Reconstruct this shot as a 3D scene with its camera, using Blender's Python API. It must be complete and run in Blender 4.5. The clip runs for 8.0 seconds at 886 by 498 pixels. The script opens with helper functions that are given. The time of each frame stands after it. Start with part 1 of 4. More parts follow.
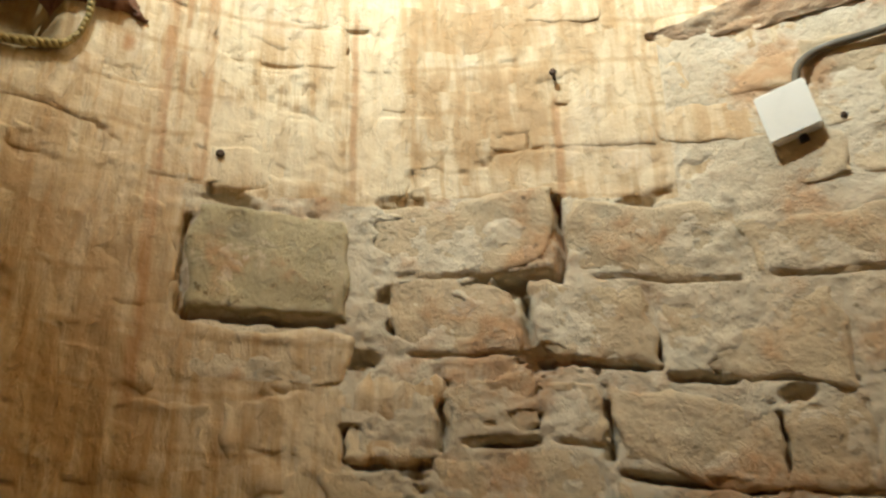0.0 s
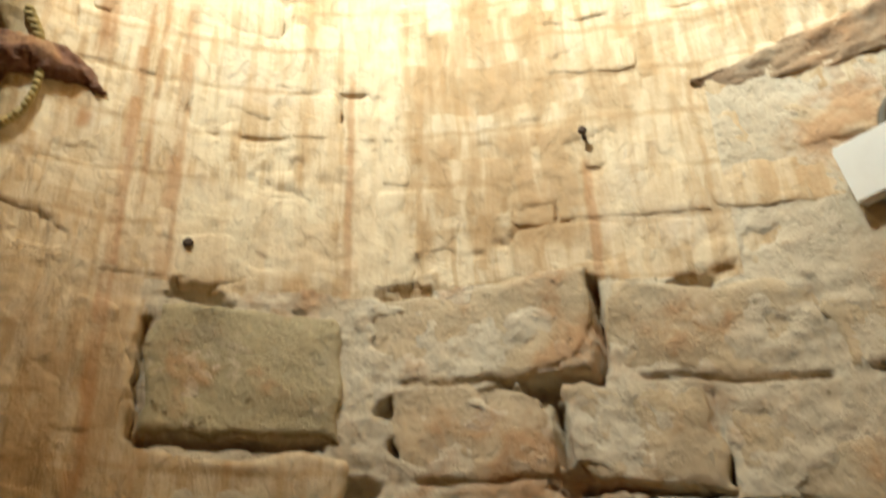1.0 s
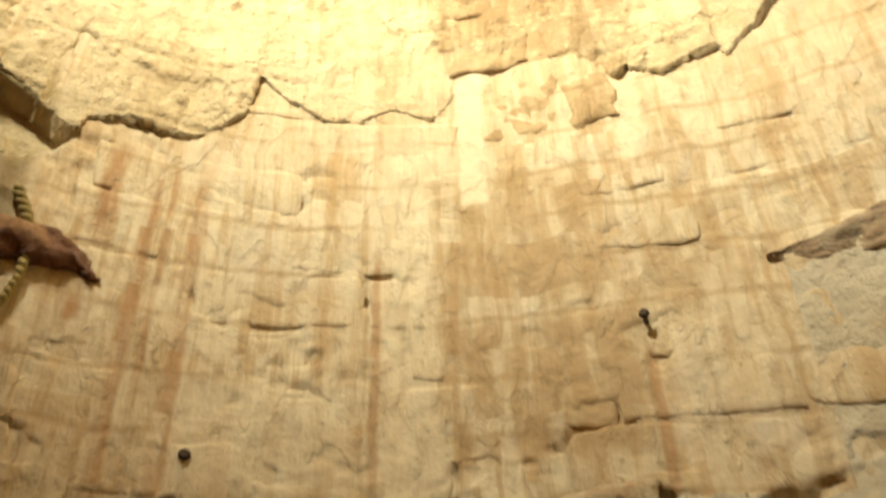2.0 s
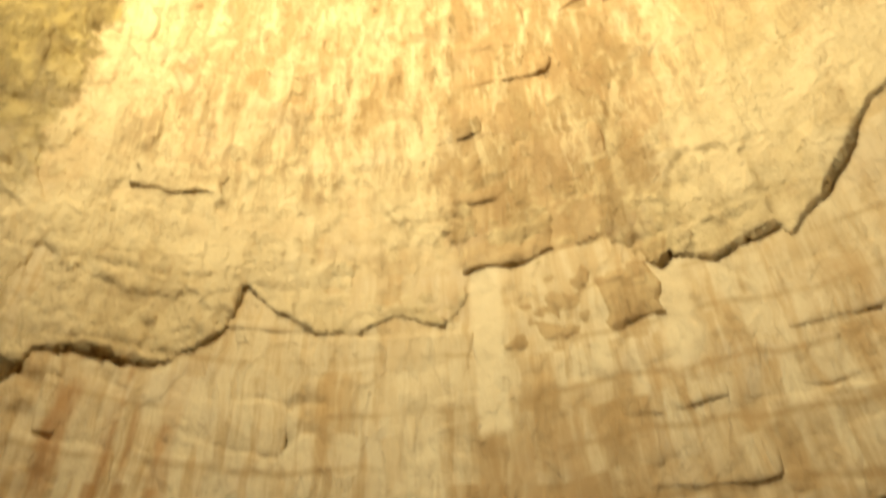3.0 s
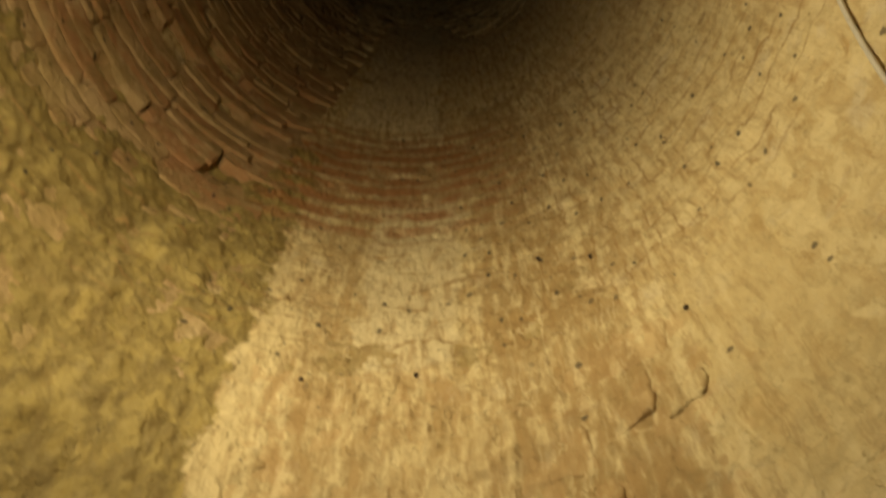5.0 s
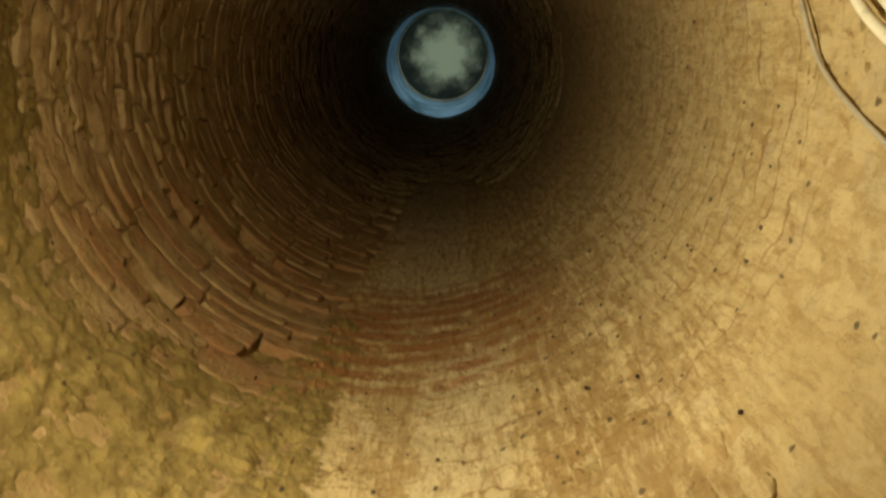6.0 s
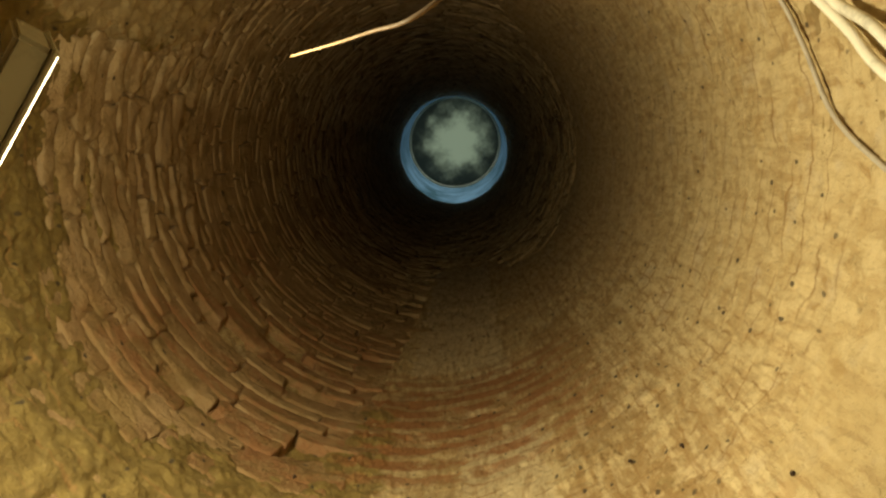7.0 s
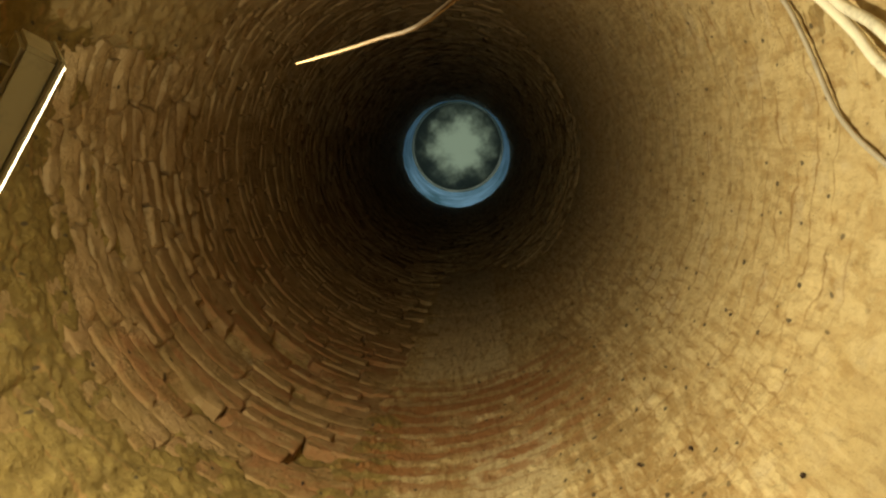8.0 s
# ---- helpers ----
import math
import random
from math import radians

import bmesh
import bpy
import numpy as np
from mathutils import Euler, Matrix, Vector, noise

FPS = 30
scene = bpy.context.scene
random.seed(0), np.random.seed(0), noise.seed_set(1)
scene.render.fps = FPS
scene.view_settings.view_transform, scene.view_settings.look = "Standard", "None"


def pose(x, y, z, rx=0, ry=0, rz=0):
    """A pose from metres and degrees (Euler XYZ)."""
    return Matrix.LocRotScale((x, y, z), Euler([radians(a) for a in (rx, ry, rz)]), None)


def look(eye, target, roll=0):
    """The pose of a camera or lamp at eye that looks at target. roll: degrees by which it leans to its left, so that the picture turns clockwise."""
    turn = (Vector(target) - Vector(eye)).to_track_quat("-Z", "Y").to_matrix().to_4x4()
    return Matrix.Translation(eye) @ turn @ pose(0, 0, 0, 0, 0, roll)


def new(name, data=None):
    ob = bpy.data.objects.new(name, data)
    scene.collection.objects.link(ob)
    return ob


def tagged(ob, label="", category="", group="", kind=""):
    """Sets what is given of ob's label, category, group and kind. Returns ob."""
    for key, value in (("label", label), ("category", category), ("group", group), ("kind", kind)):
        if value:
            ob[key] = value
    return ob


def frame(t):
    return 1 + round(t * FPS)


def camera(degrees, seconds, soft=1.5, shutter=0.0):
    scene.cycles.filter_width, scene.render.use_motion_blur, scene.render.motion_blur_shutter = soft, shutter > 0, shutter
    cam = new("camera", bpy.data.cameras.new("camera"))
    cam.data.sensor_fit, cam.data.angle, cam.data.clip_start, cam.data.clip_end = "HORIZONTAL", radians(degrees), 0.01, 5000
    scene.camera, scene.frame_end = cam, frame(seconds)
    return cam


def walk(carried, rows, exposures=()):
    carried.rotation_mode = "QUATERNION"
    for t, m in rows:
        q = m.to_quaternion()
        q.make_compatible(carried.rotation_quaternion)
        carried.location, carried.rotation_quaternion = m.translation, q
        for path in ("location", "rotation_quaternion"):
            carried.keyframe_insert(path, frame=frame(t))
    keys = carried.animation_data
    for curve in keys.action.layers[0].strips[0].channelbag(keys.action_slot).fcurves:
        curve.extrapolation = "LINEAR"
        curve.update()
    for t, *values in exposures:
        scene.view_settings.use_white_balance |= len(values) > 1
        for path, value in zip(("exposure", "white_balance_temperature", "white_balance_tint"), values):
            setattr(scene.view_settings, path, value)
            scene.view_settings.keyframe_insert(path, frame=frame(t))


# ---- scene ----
cam = camera(48.62, 8.0, soft=2.3, shutter=0.5)
PATH = [
    (0.0, 0.0389, -0.4445, 1.0892, 116.2, 1.265, 3.028),
    (0.5, 0.0752, -0.2616, 1.1661, 118.742, 2.088, 6.106),
    (1.0, 0.0948, -0.1623, 1.2548, 120.996, 1.607, 6.849),
    (1.2, 0.0933, -0.1363, 1.2793, 123.38, 1.452, 7.963),
    (2.3, 0.0552, 0.0585, 1.4986, 132.711, 1.482, 8.974),
    (2.5, 0.0671, 0.0979, 1.5614, 134.081, 1.243, 9.737),
    (3.0, 0.1044, 0.1493, 1.6832, 140.081, 1.22, 12.664),
    (3.5, 0.1475, 0.1686, 1.7733, 145.181, 0.157, 14.8),
    (4.0, 0.1855, 0.1158, 1.8156, 151.175, -0.009, 17.172),
    (4.5, 0.2069, 0.0599, 1.8298, 155.678, 0.255, 18.067),
    (5.0, 0.1981, 0.0406, 1.8507, 160.258, 0.018, 20.995),
    (5.2, 0.1983, 0.053, 1.8615, 162.38, -0.403, 23.163),
    (6.3, 0.262, 0.0964, 1.8684, 170.955, -0.672, 32.662),
    (6.5, 0.2559, 0.0976, 1.8702, 172.054, -0.831, 33.403),
    (7.0, 0.2362, 0.0933, 1.866, 174.057, -1.253, 35.624),
    (7.5, 0.2317, 0.0933, 1.8689, 174.387, -1.004, 35.691),
    (8.0, 0.2311, 0.0863, 1.8648, 174.294, -1.395, 36.275),
]
walk(cam, [(t, pose(x, y, z, rx, ry, rz)) for t, x, y, z, rx, ry, rz in PATH],
     exposures=[(0.0, 1.64, 4850, 8), (1.2, 1.54, 5000, 8), (2.5, 0.5, 6300, 5), (3.0, 0.12, 6700, 4), (3.5, -0.5, 7000, 4), (4.0, -0.92, 7100, 4), (4.5, -1.2, 7200, 4), (5.2, -1.38, 7300, 4), (6.5, -1.05, 7300, 4), (8.0, -0.92, 7200, 3)])

# ---- world and light ----
world = bpy.data.worlds.new("sky")
scene.world = world
world.use_nodes = True
sky = world.node_tree.nodes.new("ShaderNodeTexSky")
sky.sky_type, sky.sun_disc = "NISHITA", False
sky.sun_elevation, sky.sun_rotation = radians(47), radians(-40)
world.node_tree.links.new(sky.outputs[0], world.node_tree.nodes["Background"].inputs[0])
world.node_tree.nodes["Background"].inputs[1].default_value = 0.15

# the floodlight hangs from the wall and looks up and across the shaft
sun_data = bpy.data.lights.new("sun", "SUN")
sun_data.energy, sun_data.angle, sun_data.color = 2.2, radians(0.5), (1.0, 0.95, 0.86)
sun = new("sun", sun_data)
sun.matrix_world = look((-12.0, 14.0, 46.0), (0, 0, 26.0))
LAMP_ACROSS = Vector((0.916, -0.40, 0.0)).normalized()
LAMP_WAY = (Vector((0.40, 0.916, 0.0)) * math.cos(radians(30)) + Vector((0, 0, math.sin(radians(30))))).normalized()
LAMP_UP = LAMP_ACROSS.cross(LAMP_WAY)
LAMP_CORNER = Vector((-0.276, -0.484, 3.70))
LAMP_MID = LAMP_CORNER - 0.17 * LAMP_ACROSS + 0.11 * LAMP_UP
lamp_pose = Matrix((LAMP_ACROSS, LAMP_UP, -LAMP_WAY)).transposed().to_4x4()
lamp_pose.translation = LAMP_MID
lamp_data = bpy.data.lights.new("floodlight_beam", "AREA")
lamp_data.shape, lamp_data.size, lamp_data.size_y = "RECTANGLE", 0.28, 0.17
lamp_data.energy, lamp_data.color, lamp_data.spread = 105.0, (1.0, 0.88, 0.60), radians(180)
beam = new("floodlight_beam", lamp_data)
beam.matrix_world = lamp_pose @ pose(0, 0, -0.012)

# ---- sizes ----
R = 1.2            # inner radius of the shaft
TOP = 24.2         # top of the masonry
THICK = 0.4


def at(az, z, r=R):
    """A point on the round wall: az in degrees clockwise from +y."""
    a = radians(az)
    return Vector((r * math.sin(a), r * math.cos(a), z))


def drop(az):
    """The lower courses sag towards one side."""
    return -0.0041 * np.maximum(0.0, np.minimum(az, 60) - 8.0)


def window(az, z, a0, a1, z0, z1, side, rise):
    """The part of a grid that lies round this patch."""
    return np.s_[np.searchsorted(z, z0 - rise):np.searchsorted(z, z1 + rise), np.searchsorted(az, a0 - side):np.searchsorted(az, a1 + side)]


def smooth(a, b, x):
    x = np.clip((x - a) / (b - a), 0, 1)
    return x * x * (3 - 2 * x)


# ---- value noise on arrays, for relief ----
LATTICE = np.random.RandomState(7).rand(256, 256)


def vnoise(x, y):
    xi, yi = np.floor(x).astype(int), np.floor(y).astype(int)
    fx, fy = x - xi, y - yi
    fx, fy = fx * fx * (3 - 2 * fx), fy * fy * (3 - 2 * fy)
    g = lambda i, j: LATTICE[i % 256, j % 256]
    return (g(xi, yi) * (1 - fx) + g(xi + 1, yi) * fx) * (1 - fy) + (g(xi, yi + 1) * (1 - fx) + g(xi + 1, yi + 1) * fx) * fy


def fbm(x, y, octaves=4):
    s, a, t = 0.0, 1.0, 0.0
    for k in range(octaves):
        s = s + a * vnoise(x * 2 ** k + 17.3 * k, y * 2 ** k + 5.1 * k)
        t += a
        a *= 0.5
    return s / t - 0.5


# ---- materials ----
class Graph:
    """A small writer of node trees."""

    def __init__(self, name):
        self.mat = bpy.data.materials.new(name)
        self.mat.use_nodes = True
        self.t = self.mat.node_tree
        self.b = self.t.nodes["Principled BSDF"]

    def node(self, kind, **kw):
        n = self.t.nodes.new(kind)
        for k, v in kw.items():
            setattr(n, k, v)
        return n

    def put(self, sock, v):
        if isinstance(v, bpy.types.NodeSocket):
            self.t.links.new(v, sock)
        else:
            sock.default_value = v

    def math(self, op, a, b=0.0, c=0.0, clamp=False):
        n = self.node("ShaderNodeMath", operation=op, use_clamp=clamp)
        for s, v in zip(n.inputs, (a, b, c)):
            self.put(s, v)
        return n.outputs[0]

    def vec(self, x, y, z=0.0):
        n = self.node("ShaderNodeCombineXYZ")
        for s, v in zip(n.inputs, (x, y, z)):
            self.put(s, v)
        return n.outputs[0]

    def noise(self, v, scale, detail=4.0, rough=0.55, warp=0.0):
        n = self.node("ShaderNodeTexNoise")
        self.put(n.inputs["Vector"], v)
        n.inputs["Scale"].default_value, n.inputs["Detail"].default_value = scale, detail
        n.inputs["Roughness"].default_value, n.inputs["Distortion"].default_value = rough, warp
        return n.outputs["Fac"]

    def ramp(self, f, a, b, lo=0.0, hi=1.0):
        n = self.node("ShaderNodeMapRange", interpolation_type="SMOOTHSTEP")
        for s, v in zip(n.inputs, (f, a, b, lo, hi)):
            self.put(s, v)
        return n.outputs[0]

    def mix(self, f, a, b, how="MIX"):
        n = self.node("ShaderNodeMix", data_type="RGBA", blend_type=how)
        self.put(n.inputs[0], f)
        for s, v in ((n.inputs[6], a), (n.inputs[7], b)):
            self.put(s, (*v, 1.0) if isinstance(v, tuple) else v)
        return n.outputs[2]

    def position(self):
        return self.node("ShaderNodeNewGeometry").outputs["Position"]

    def unrolled(self):
        """Degrees round the shaft, and height in metres."""
        s = self.node("ShaderNodeSeparateXYZ")
        self.put(s.inputs[0], self.position())
        a = self.math("ARCTAN2", s.outputs[0], s.outputs[1])
        return self.math("MULTIPLY", a, 180 / math.pi), s.outputs[2]

    def bump(self, h, strength, dist, after=None):
        n = self.node("ShaderNodeBump")
        n.inputs["Strength"].default_value, n.inputs["Distance"].default_value = strength, dist
        self.put(n.inputs["Height"], h)
        if after is not None:
            self.put(n.inputs["Normal"], after)
        return n.outputs[0]

    def done(self, color, rough=0.85, normal=None, spec=0.3, metal=0.0):
        self.put(self.b.inputs["Base Color"], (*color, 1.0) if isinstance(color, tuple) else color)
        self.put(self.b.inputs["Roughness"], rough)
        self.b.inputs["Specular IOR Level"].default_value = spec
        self.b.inputs["Metallic"].default_value = metal
        if normal is not None:
            self.put(self.b.inputs["Normal"], normal)
        return self.mat


def masonry(name, pale, mid, deep, coat=0.0, relief=0.004, random_part=0.35):
    """Weathered stone or lime coat. coat: how far the lime runs cover it."""
    g = Graph(name)
    p = g.position()
    az, z = g.unrolled()
    arc = g.math("MULTIPLY", az, radians(1) * R)
    warp = g.math("MULTIPLY", g.math("SUBTRACT", g.noise(p, 7.0, 3), 0.5), 0.05)
    arcw = g.math("ADD", arc, warp)
    run = g.noise(g.vec(g.math("MULTIPLY", arcw, 30.0), g.math("MULTIPLY", z, 2.2)), 1.0, 4, 0.6)
    thin = g.noise(g.vec(g.math("MULTIPLY", arcw, 70.0), g.math("MULTIPLY", z, 5.0)), 1.0, 3, 0.6)
    broad = g.noise(p, 3.2, 4, 0.6)
    grain = g.noise(p, 60.0, 5, 0.65)
    fine = g.noise(p, 240.0, 3, 0.6)
    c = g.mix(g.ramp(broad, 0.36, 0.64), mid, pale)
    if coat > 0:
        c = g.mix(g.math("MULTIPLY", g.ramp(run, 0.47, 0.64), 0.75 * coat), c, deep)
        c = g.mix(g.math("MULTIPLY", g.ramp(thin, 0.50, 0.68), 0.35 * coat), c, deep)
        c = g.mix(g.math("MULTIPLY", g.ramp(run, 0.44, 0.30), 0.6 * coat), c, pale)
    else:
        c = g.mix(g.ramp(g.noise(p, 9.0, 5, 0.6), 0.50, 0.72, 0.0, 0.65), c, deep)
    c = g.mix(g.ramp(grain, 0.55, 0.78, 0.0, 0.35), c, deep)
    c = g.mix(g.ramp(grain, 0.42, 0.26, 0.0, 0.35), c, pale)
    info = g.node("ShaderNodeObjectInfo").outputs["Random"]
    island = g.node("ShaderNodeNewGeometry").outputs["Random Per Island"]
    vary = g.math("FRACT", g.math("ADD", info, island))
    c = g.mix(random_part, c, g.mix(vary, deep, pale))
    return g, c, az, z, p, grain, fine, broad, run


def dashes(g, az, z, p):
    """Fine runs that stop and start again from course to course."""
    arc = g.math("MULTIPLY", az, radians(1) * R)
    warp = g.math("MULTIPLY", g.math("SUBTRACT", g.noise(p, 9.0, 2), 0.5), 0.016)
    arcw = g.math("ADD", arc, warp)
    row = g.math("FLOOR", g.math("ADD", g.math("MULTIPLY", z, 9.2), g.math("MULTIPLY", g.noise(p, 6.0, 2), 0.7)))
    a = g.noise(g.vec(g.math("MULTIPLY", arcw, 30.0), g.math("MULTIPLY", z, 4.0), g.math("MULTIPLY", row, 3.7)), 1.0, 3, 0.5, 0.0)
    b = g.noise(g.vec(g.math("MULTIPLY", arcw, 52.0), g.math("MULTIPLY", z, 4.0)), 1.0, 2, 0.5, 0.0)
    return a, b


def pits(g, p, scale, radius, share, flat=False):
    """Small dark holes, some here and there."""
    n = g.node("ShaderNodeTexVoronoi", voronoi_dimensions="2D" if flat else "3D")
    w = g.node("ShaderNodeVectorMath", operation="ADD")
    nz = g.node("ShaderNodeTexNoise")
    g.put(nz.inputs["Vector"], p)
    nz.inputs["Scale"].default_value = 40.0
    sc = g.node("ShaderNodeVectorMath", operation="SCALE")
    g.put(sc.inputs[0], nz.outputs["Color"])
    sc.inputs["Scale"].default_value = 0.02
    g.put(w.inputs[0], p)
    g.put(w.inputs[1], sc.outputs[0])
    g.put(n.inputs["Vector"], w.outputs[0])
    n.inputs["Scale"].default_value = scale
    sep = g.node("ShaderNodeSeparateColor")
    g.put(sep.inputs[0], n.outputs["Color"])
    size = g.math("MULTIPLY", sep.outputs[1], radius)
    m = g.ramp(g.math("SUBTRACT", n.outputs["Distance"], size), 0.05, 0.0)
    return g.math("MULTIPLY", m, g.math("LESS_THAN", sep.outputs[0], share))


def box_mask(g, az, z, a0, a1, z0, z1, sa, sz, wob):
    """A stain with soft uneven edges between these angles and heights."""
    aw = g.math("ADD", az, g.math("MULTIPLY", wob, 3.0 * sa))
    zw = g.math("ADD", z, g.math("MULTIPLY", wob, 3.0 * sz))
    m = g.math("MULTIPLY", g.ramp(aw, a0 - sa, a0 + sa), g.ramp(aw, a1 + sa, a1 - sa))
    m = g.math("MULTIPLY", m, g.ramp(zw, z0 - sz, z0 + sz))
    return g.math("MULTIPLY", m, g.ramp(zw, z1 + sz, z1 - sz))


def lime_material(name, coat, crust_hi, pale, mid, deep, lumps, wash=0.0, upper=False):
    g, c, az, z, p, grain, fine, broad, run = masonry(name, pale, mid, deep, coat, random_part=0.10)
    wob = g.math("SUBTRACT", g.noise(p, 16.0, 4, 0.6), 0.5)
    # crusts of lime over the browner ground, drawn out downwards
    arc = g.math("MULTIPLY", az, radians(1) * R)
    flow = g.vec(g.math("MULTIPLY", arc, 15.0), g.math("MULTIPLY", z, 7.0))
    crust = g.noise(flow, 1.0, 8, 0.66, 0.5)
    crust_m = g.ramp(crust, 0.47, 0.54)
    c = g.mix(g.math("MULTIPLY", crust_m, crust_hi), c, pale)
    c = g.mix(g.math("MULTIPLY", g.ramp(crust, 0.44, 0.34), crust_hi), c, deep)
    # washed out grey-white places
    c = g.mix(g.ramp(g.noise(p, 6.0, 5, 0.6), 0.54, 0.68, 0.0, 0.45), c, tuple(0.2 + 0.62 * v for v in mid))
    da, db = dashes(g, az, z, p)
    # the runs are strong in some places and hardly there in others
    dm = g.math("MULTIPLY", g.ramp(g.noise(p, 2.6, 3), 0.36, 0.60, 0.45, 1.0), g.math("MAXIMUM", g.ramp(g.math("ADD", az, g.math("MULTIPLY", wob, 20.0)), 22.0, 10.0, 0.2, 1.0), g.math("MAXIMUM", g.ramp(z, 2.9, 2.7), g.ramp(z, 3.9, 4.6, 0.0, 0.9))))
    c = g.mix(g.math("MULTIPLY", dm, g.ramp(da, 0.50, 0.64, 0.0, 0.65)), c, deep)
    c = g.mix(g.math("MULTIPLY", dm, g.ramp(da, 0.46, 0.34, 0.0, 0.65)), c, pale)
    c = g.mix(g.math("MULTIPLY", dm, g.ramp(db, 0.52, 0.68, 0.0, 0.6)), c, deep)
    c = g.mix(g.math("MULTIPLY", dm, g.ramp(db, 0.44, 0.32, 0.0, 0.4)), c, pale)
    patch = g.noise(p, 13.0, 7, 0.68, 0.4)
    c = g.mix(g.ramp(patch, 0.50, 0.60, 0.0, 0.3 * crust_hi), c, tuple(0.82 * v for v in mid))
    c = g.mix(g.ramp(patch, 0.45, 0.36, 0.0, 0.3 * crust_hi), c, pale)
    # joints of the courses show through as faint bands
    zs = g.math("ADD", z, g.math("MULTIPLY", g.math("MAXIMUM", g.math("SUBTRACT", az, 8.0), 0.0), 0.0041))
    saw = g.math("FRACT", g.math("ADD", g.math("DIVIDE", g.math("SUBTRACT", zs, 2.005), 0.1), g.math("MULTIPLY", g.math("SUBTRACT", g.noise(p, 8.0, 3), 0.5), 0.5)))
    joint = g.math("MULTIPLY", g.ramp(g.math("ABSOLUTE", g.math("SUBTRACT", saw, 0.5)), 0.40, 0.49), g.ramp(g.noise(p, 4.5, 3), 0.36, 0.56))
    c = g.mix(g.math("MULTIPLY", joint, g.ramp(z, 3.05, 2.75, 0.0, 0.5)), c, tuple(0.85 * v for v in deep))
    streak = da
    brown, white, rust, olive = tuple(0.88 * v for v in deep), tuple(1.04 * v for v in pale), (0.38, 0.20, 0.075), g.mix(g.ramp(crust, 0.36, 0.64), (0.135, 0.092, 0.026), (0.275, 0.20, 0.06))
    drift = g.math("SUBTRACT", g.noise(p, 6.5, 6, 0.68), 0.5)
    wander_a = g.math("ADD", az, g.math("MULTIPLY", drift, 11.0))
    wander_z = g.math("ADD", z, g.math("MULTIPLY", drift, 0.5))
    rusty = g.ramp(streak, 0.28, 0.56, 0.25, 1.0)
    for a0, a1, z0, z1, sa, sz, tint, k in STAINS(brown, white, rust, olive):
        m = box_mask(g, wander_a, wander_z, a0, a1, z0, z1, sa, sz, wob) if z0 > 2.94 else box_mask(g, az, z, a0, a1, z0, z1, sa, sz, wob)
        m = g.math("MULTIPLY", m, g.math("MULTIPLY", rusty, k) if tint in (brown, rust) else k)
        c = g.mix(m, c, tint)
    if upper:
        low = g.ramp(z, 4.0, 4.5)
        # net of fine joints that shows through the thin coat
        wz = g.math("ADD", g.math("MULTIPLY", z, 6.6), g.math("MULTIPLY", g.noise(p, 5.0, 4), 1.6))
        wa = g.math("ADD", g.math("MULTIPLY", az, 0.33), g.math("MULTIPLY", g.noise(p, 7.0, 3), 1.3))
        la = g.ramp(g.math("ABSOLUTE", g.math("SUBTRACT", g.math("FRACT", wa), 0.5)), 0.40, 0.47)
        lz = g.ramp(g.math("ABSOLUTE", g.math("SUBTRACT", g.math("FRACT", wz), 0.5)), 0.43, 0.485)
        gate = g.ramp(g.noise(p, 6.0, 4, 0.65), 0.40, 0.56)
        la = g.math("MULTIPLY", la, g.math("MULTIPLY", g.ramp(az, -8.0, 2.0), g.ramp(az, 44.0, 28.0)))
        net = g.math("MULTIPLY", g.math("MULTIPLY", g.math("MAXIMUM", la, lz), gate), low)
        c = g.mix(g.math("MULTIPLY", net, 0.85), c, (0.26, 0.155, 0.06))
        # scabs where the top skin has gone
        scab = g.noise(g.vec(g.math("MULTIPLY", arc, 24.0), g.math("MULTIPLY", z, 17.0)), 1.0, 6, 0.7, 0.6)
        some = g.math("MULTIPLY", g.ramp(g.noise(p, 3.6, 3), 0.40, 0.56, 0.25, 1.0), g.math("MULTIPLY", g.ramp(wander_a, -42.0, -38.0, 0.15, 1.0), g.ramp(wander_a, 20.0, 10.0, 0.25, 1.0)))
        c = g.mix(g.math("MULTIPLY", some, g.ramp(scab, 0.545, 0.60, 0.0, 0.34)), c, (0.30, 0.19, 0.08))
        c = g.mix(g.math("MULTIPLY", some, g.ramp(scab, 0.44, 0.40, 0.0, 0.40)), c, (0.60, 0.485, 0.285))
        # long brown and pale runs down the front
        sa = g.math("ADD", arc, g.math("MULTIPLY", drift, 0.05))
        sway = g.noise(g.vec(g.math("MULTIPLY", sa, 30.0), g.math("MULTIPLY", z, 3.6)), 1.0, 5, 0.68)
        front = g.math("MULTIPLY", g.math("MULTIPLY", g.ramp(az, -40.0, -31.0), g.ramp(az, 40.0, 14.0, 0.25, 1.0)), g.ramp(z, 2.9, 3.2))
        c = g.mix(g.math("MULTIPLY", front, g.ramp(sway, 0.52, 0.60, 0.0, 0.58)), c, (0.29, 0.18, 0.075))
        c = g.mix(g.math("MULTIPLY", front, g.ramp(sway, 0.46, 0.38, 0.0, 0.48)), c, (0.585, 0.475, 0.285))
        # paler skin low down, also offsetting the lamp's falloff in colour, worn through in places
        lighter = g.math("MULTIPLY", g.ramp(wander_z, 3.45, 2.85), g.ramp(g.noise(p, 5.0, 6, 0.7), 0.40, 0.56, 0.3, 0.9))
        lighter = g.math("MULTIPLY", lighter, g.math("MAXIMUM", g.ramp(wander_a, -3.0, -6.0), g.ramp(wander_a, 12.0, 15.0)))
        lighter = g.math("MULTIPLY", lighter, g.ramp(wander_a, -45.0, -40.0))
        c = g.mix(g.math("MULTIPLY", lighter, 0.75), c, (0.66, 0.54, 0.335))
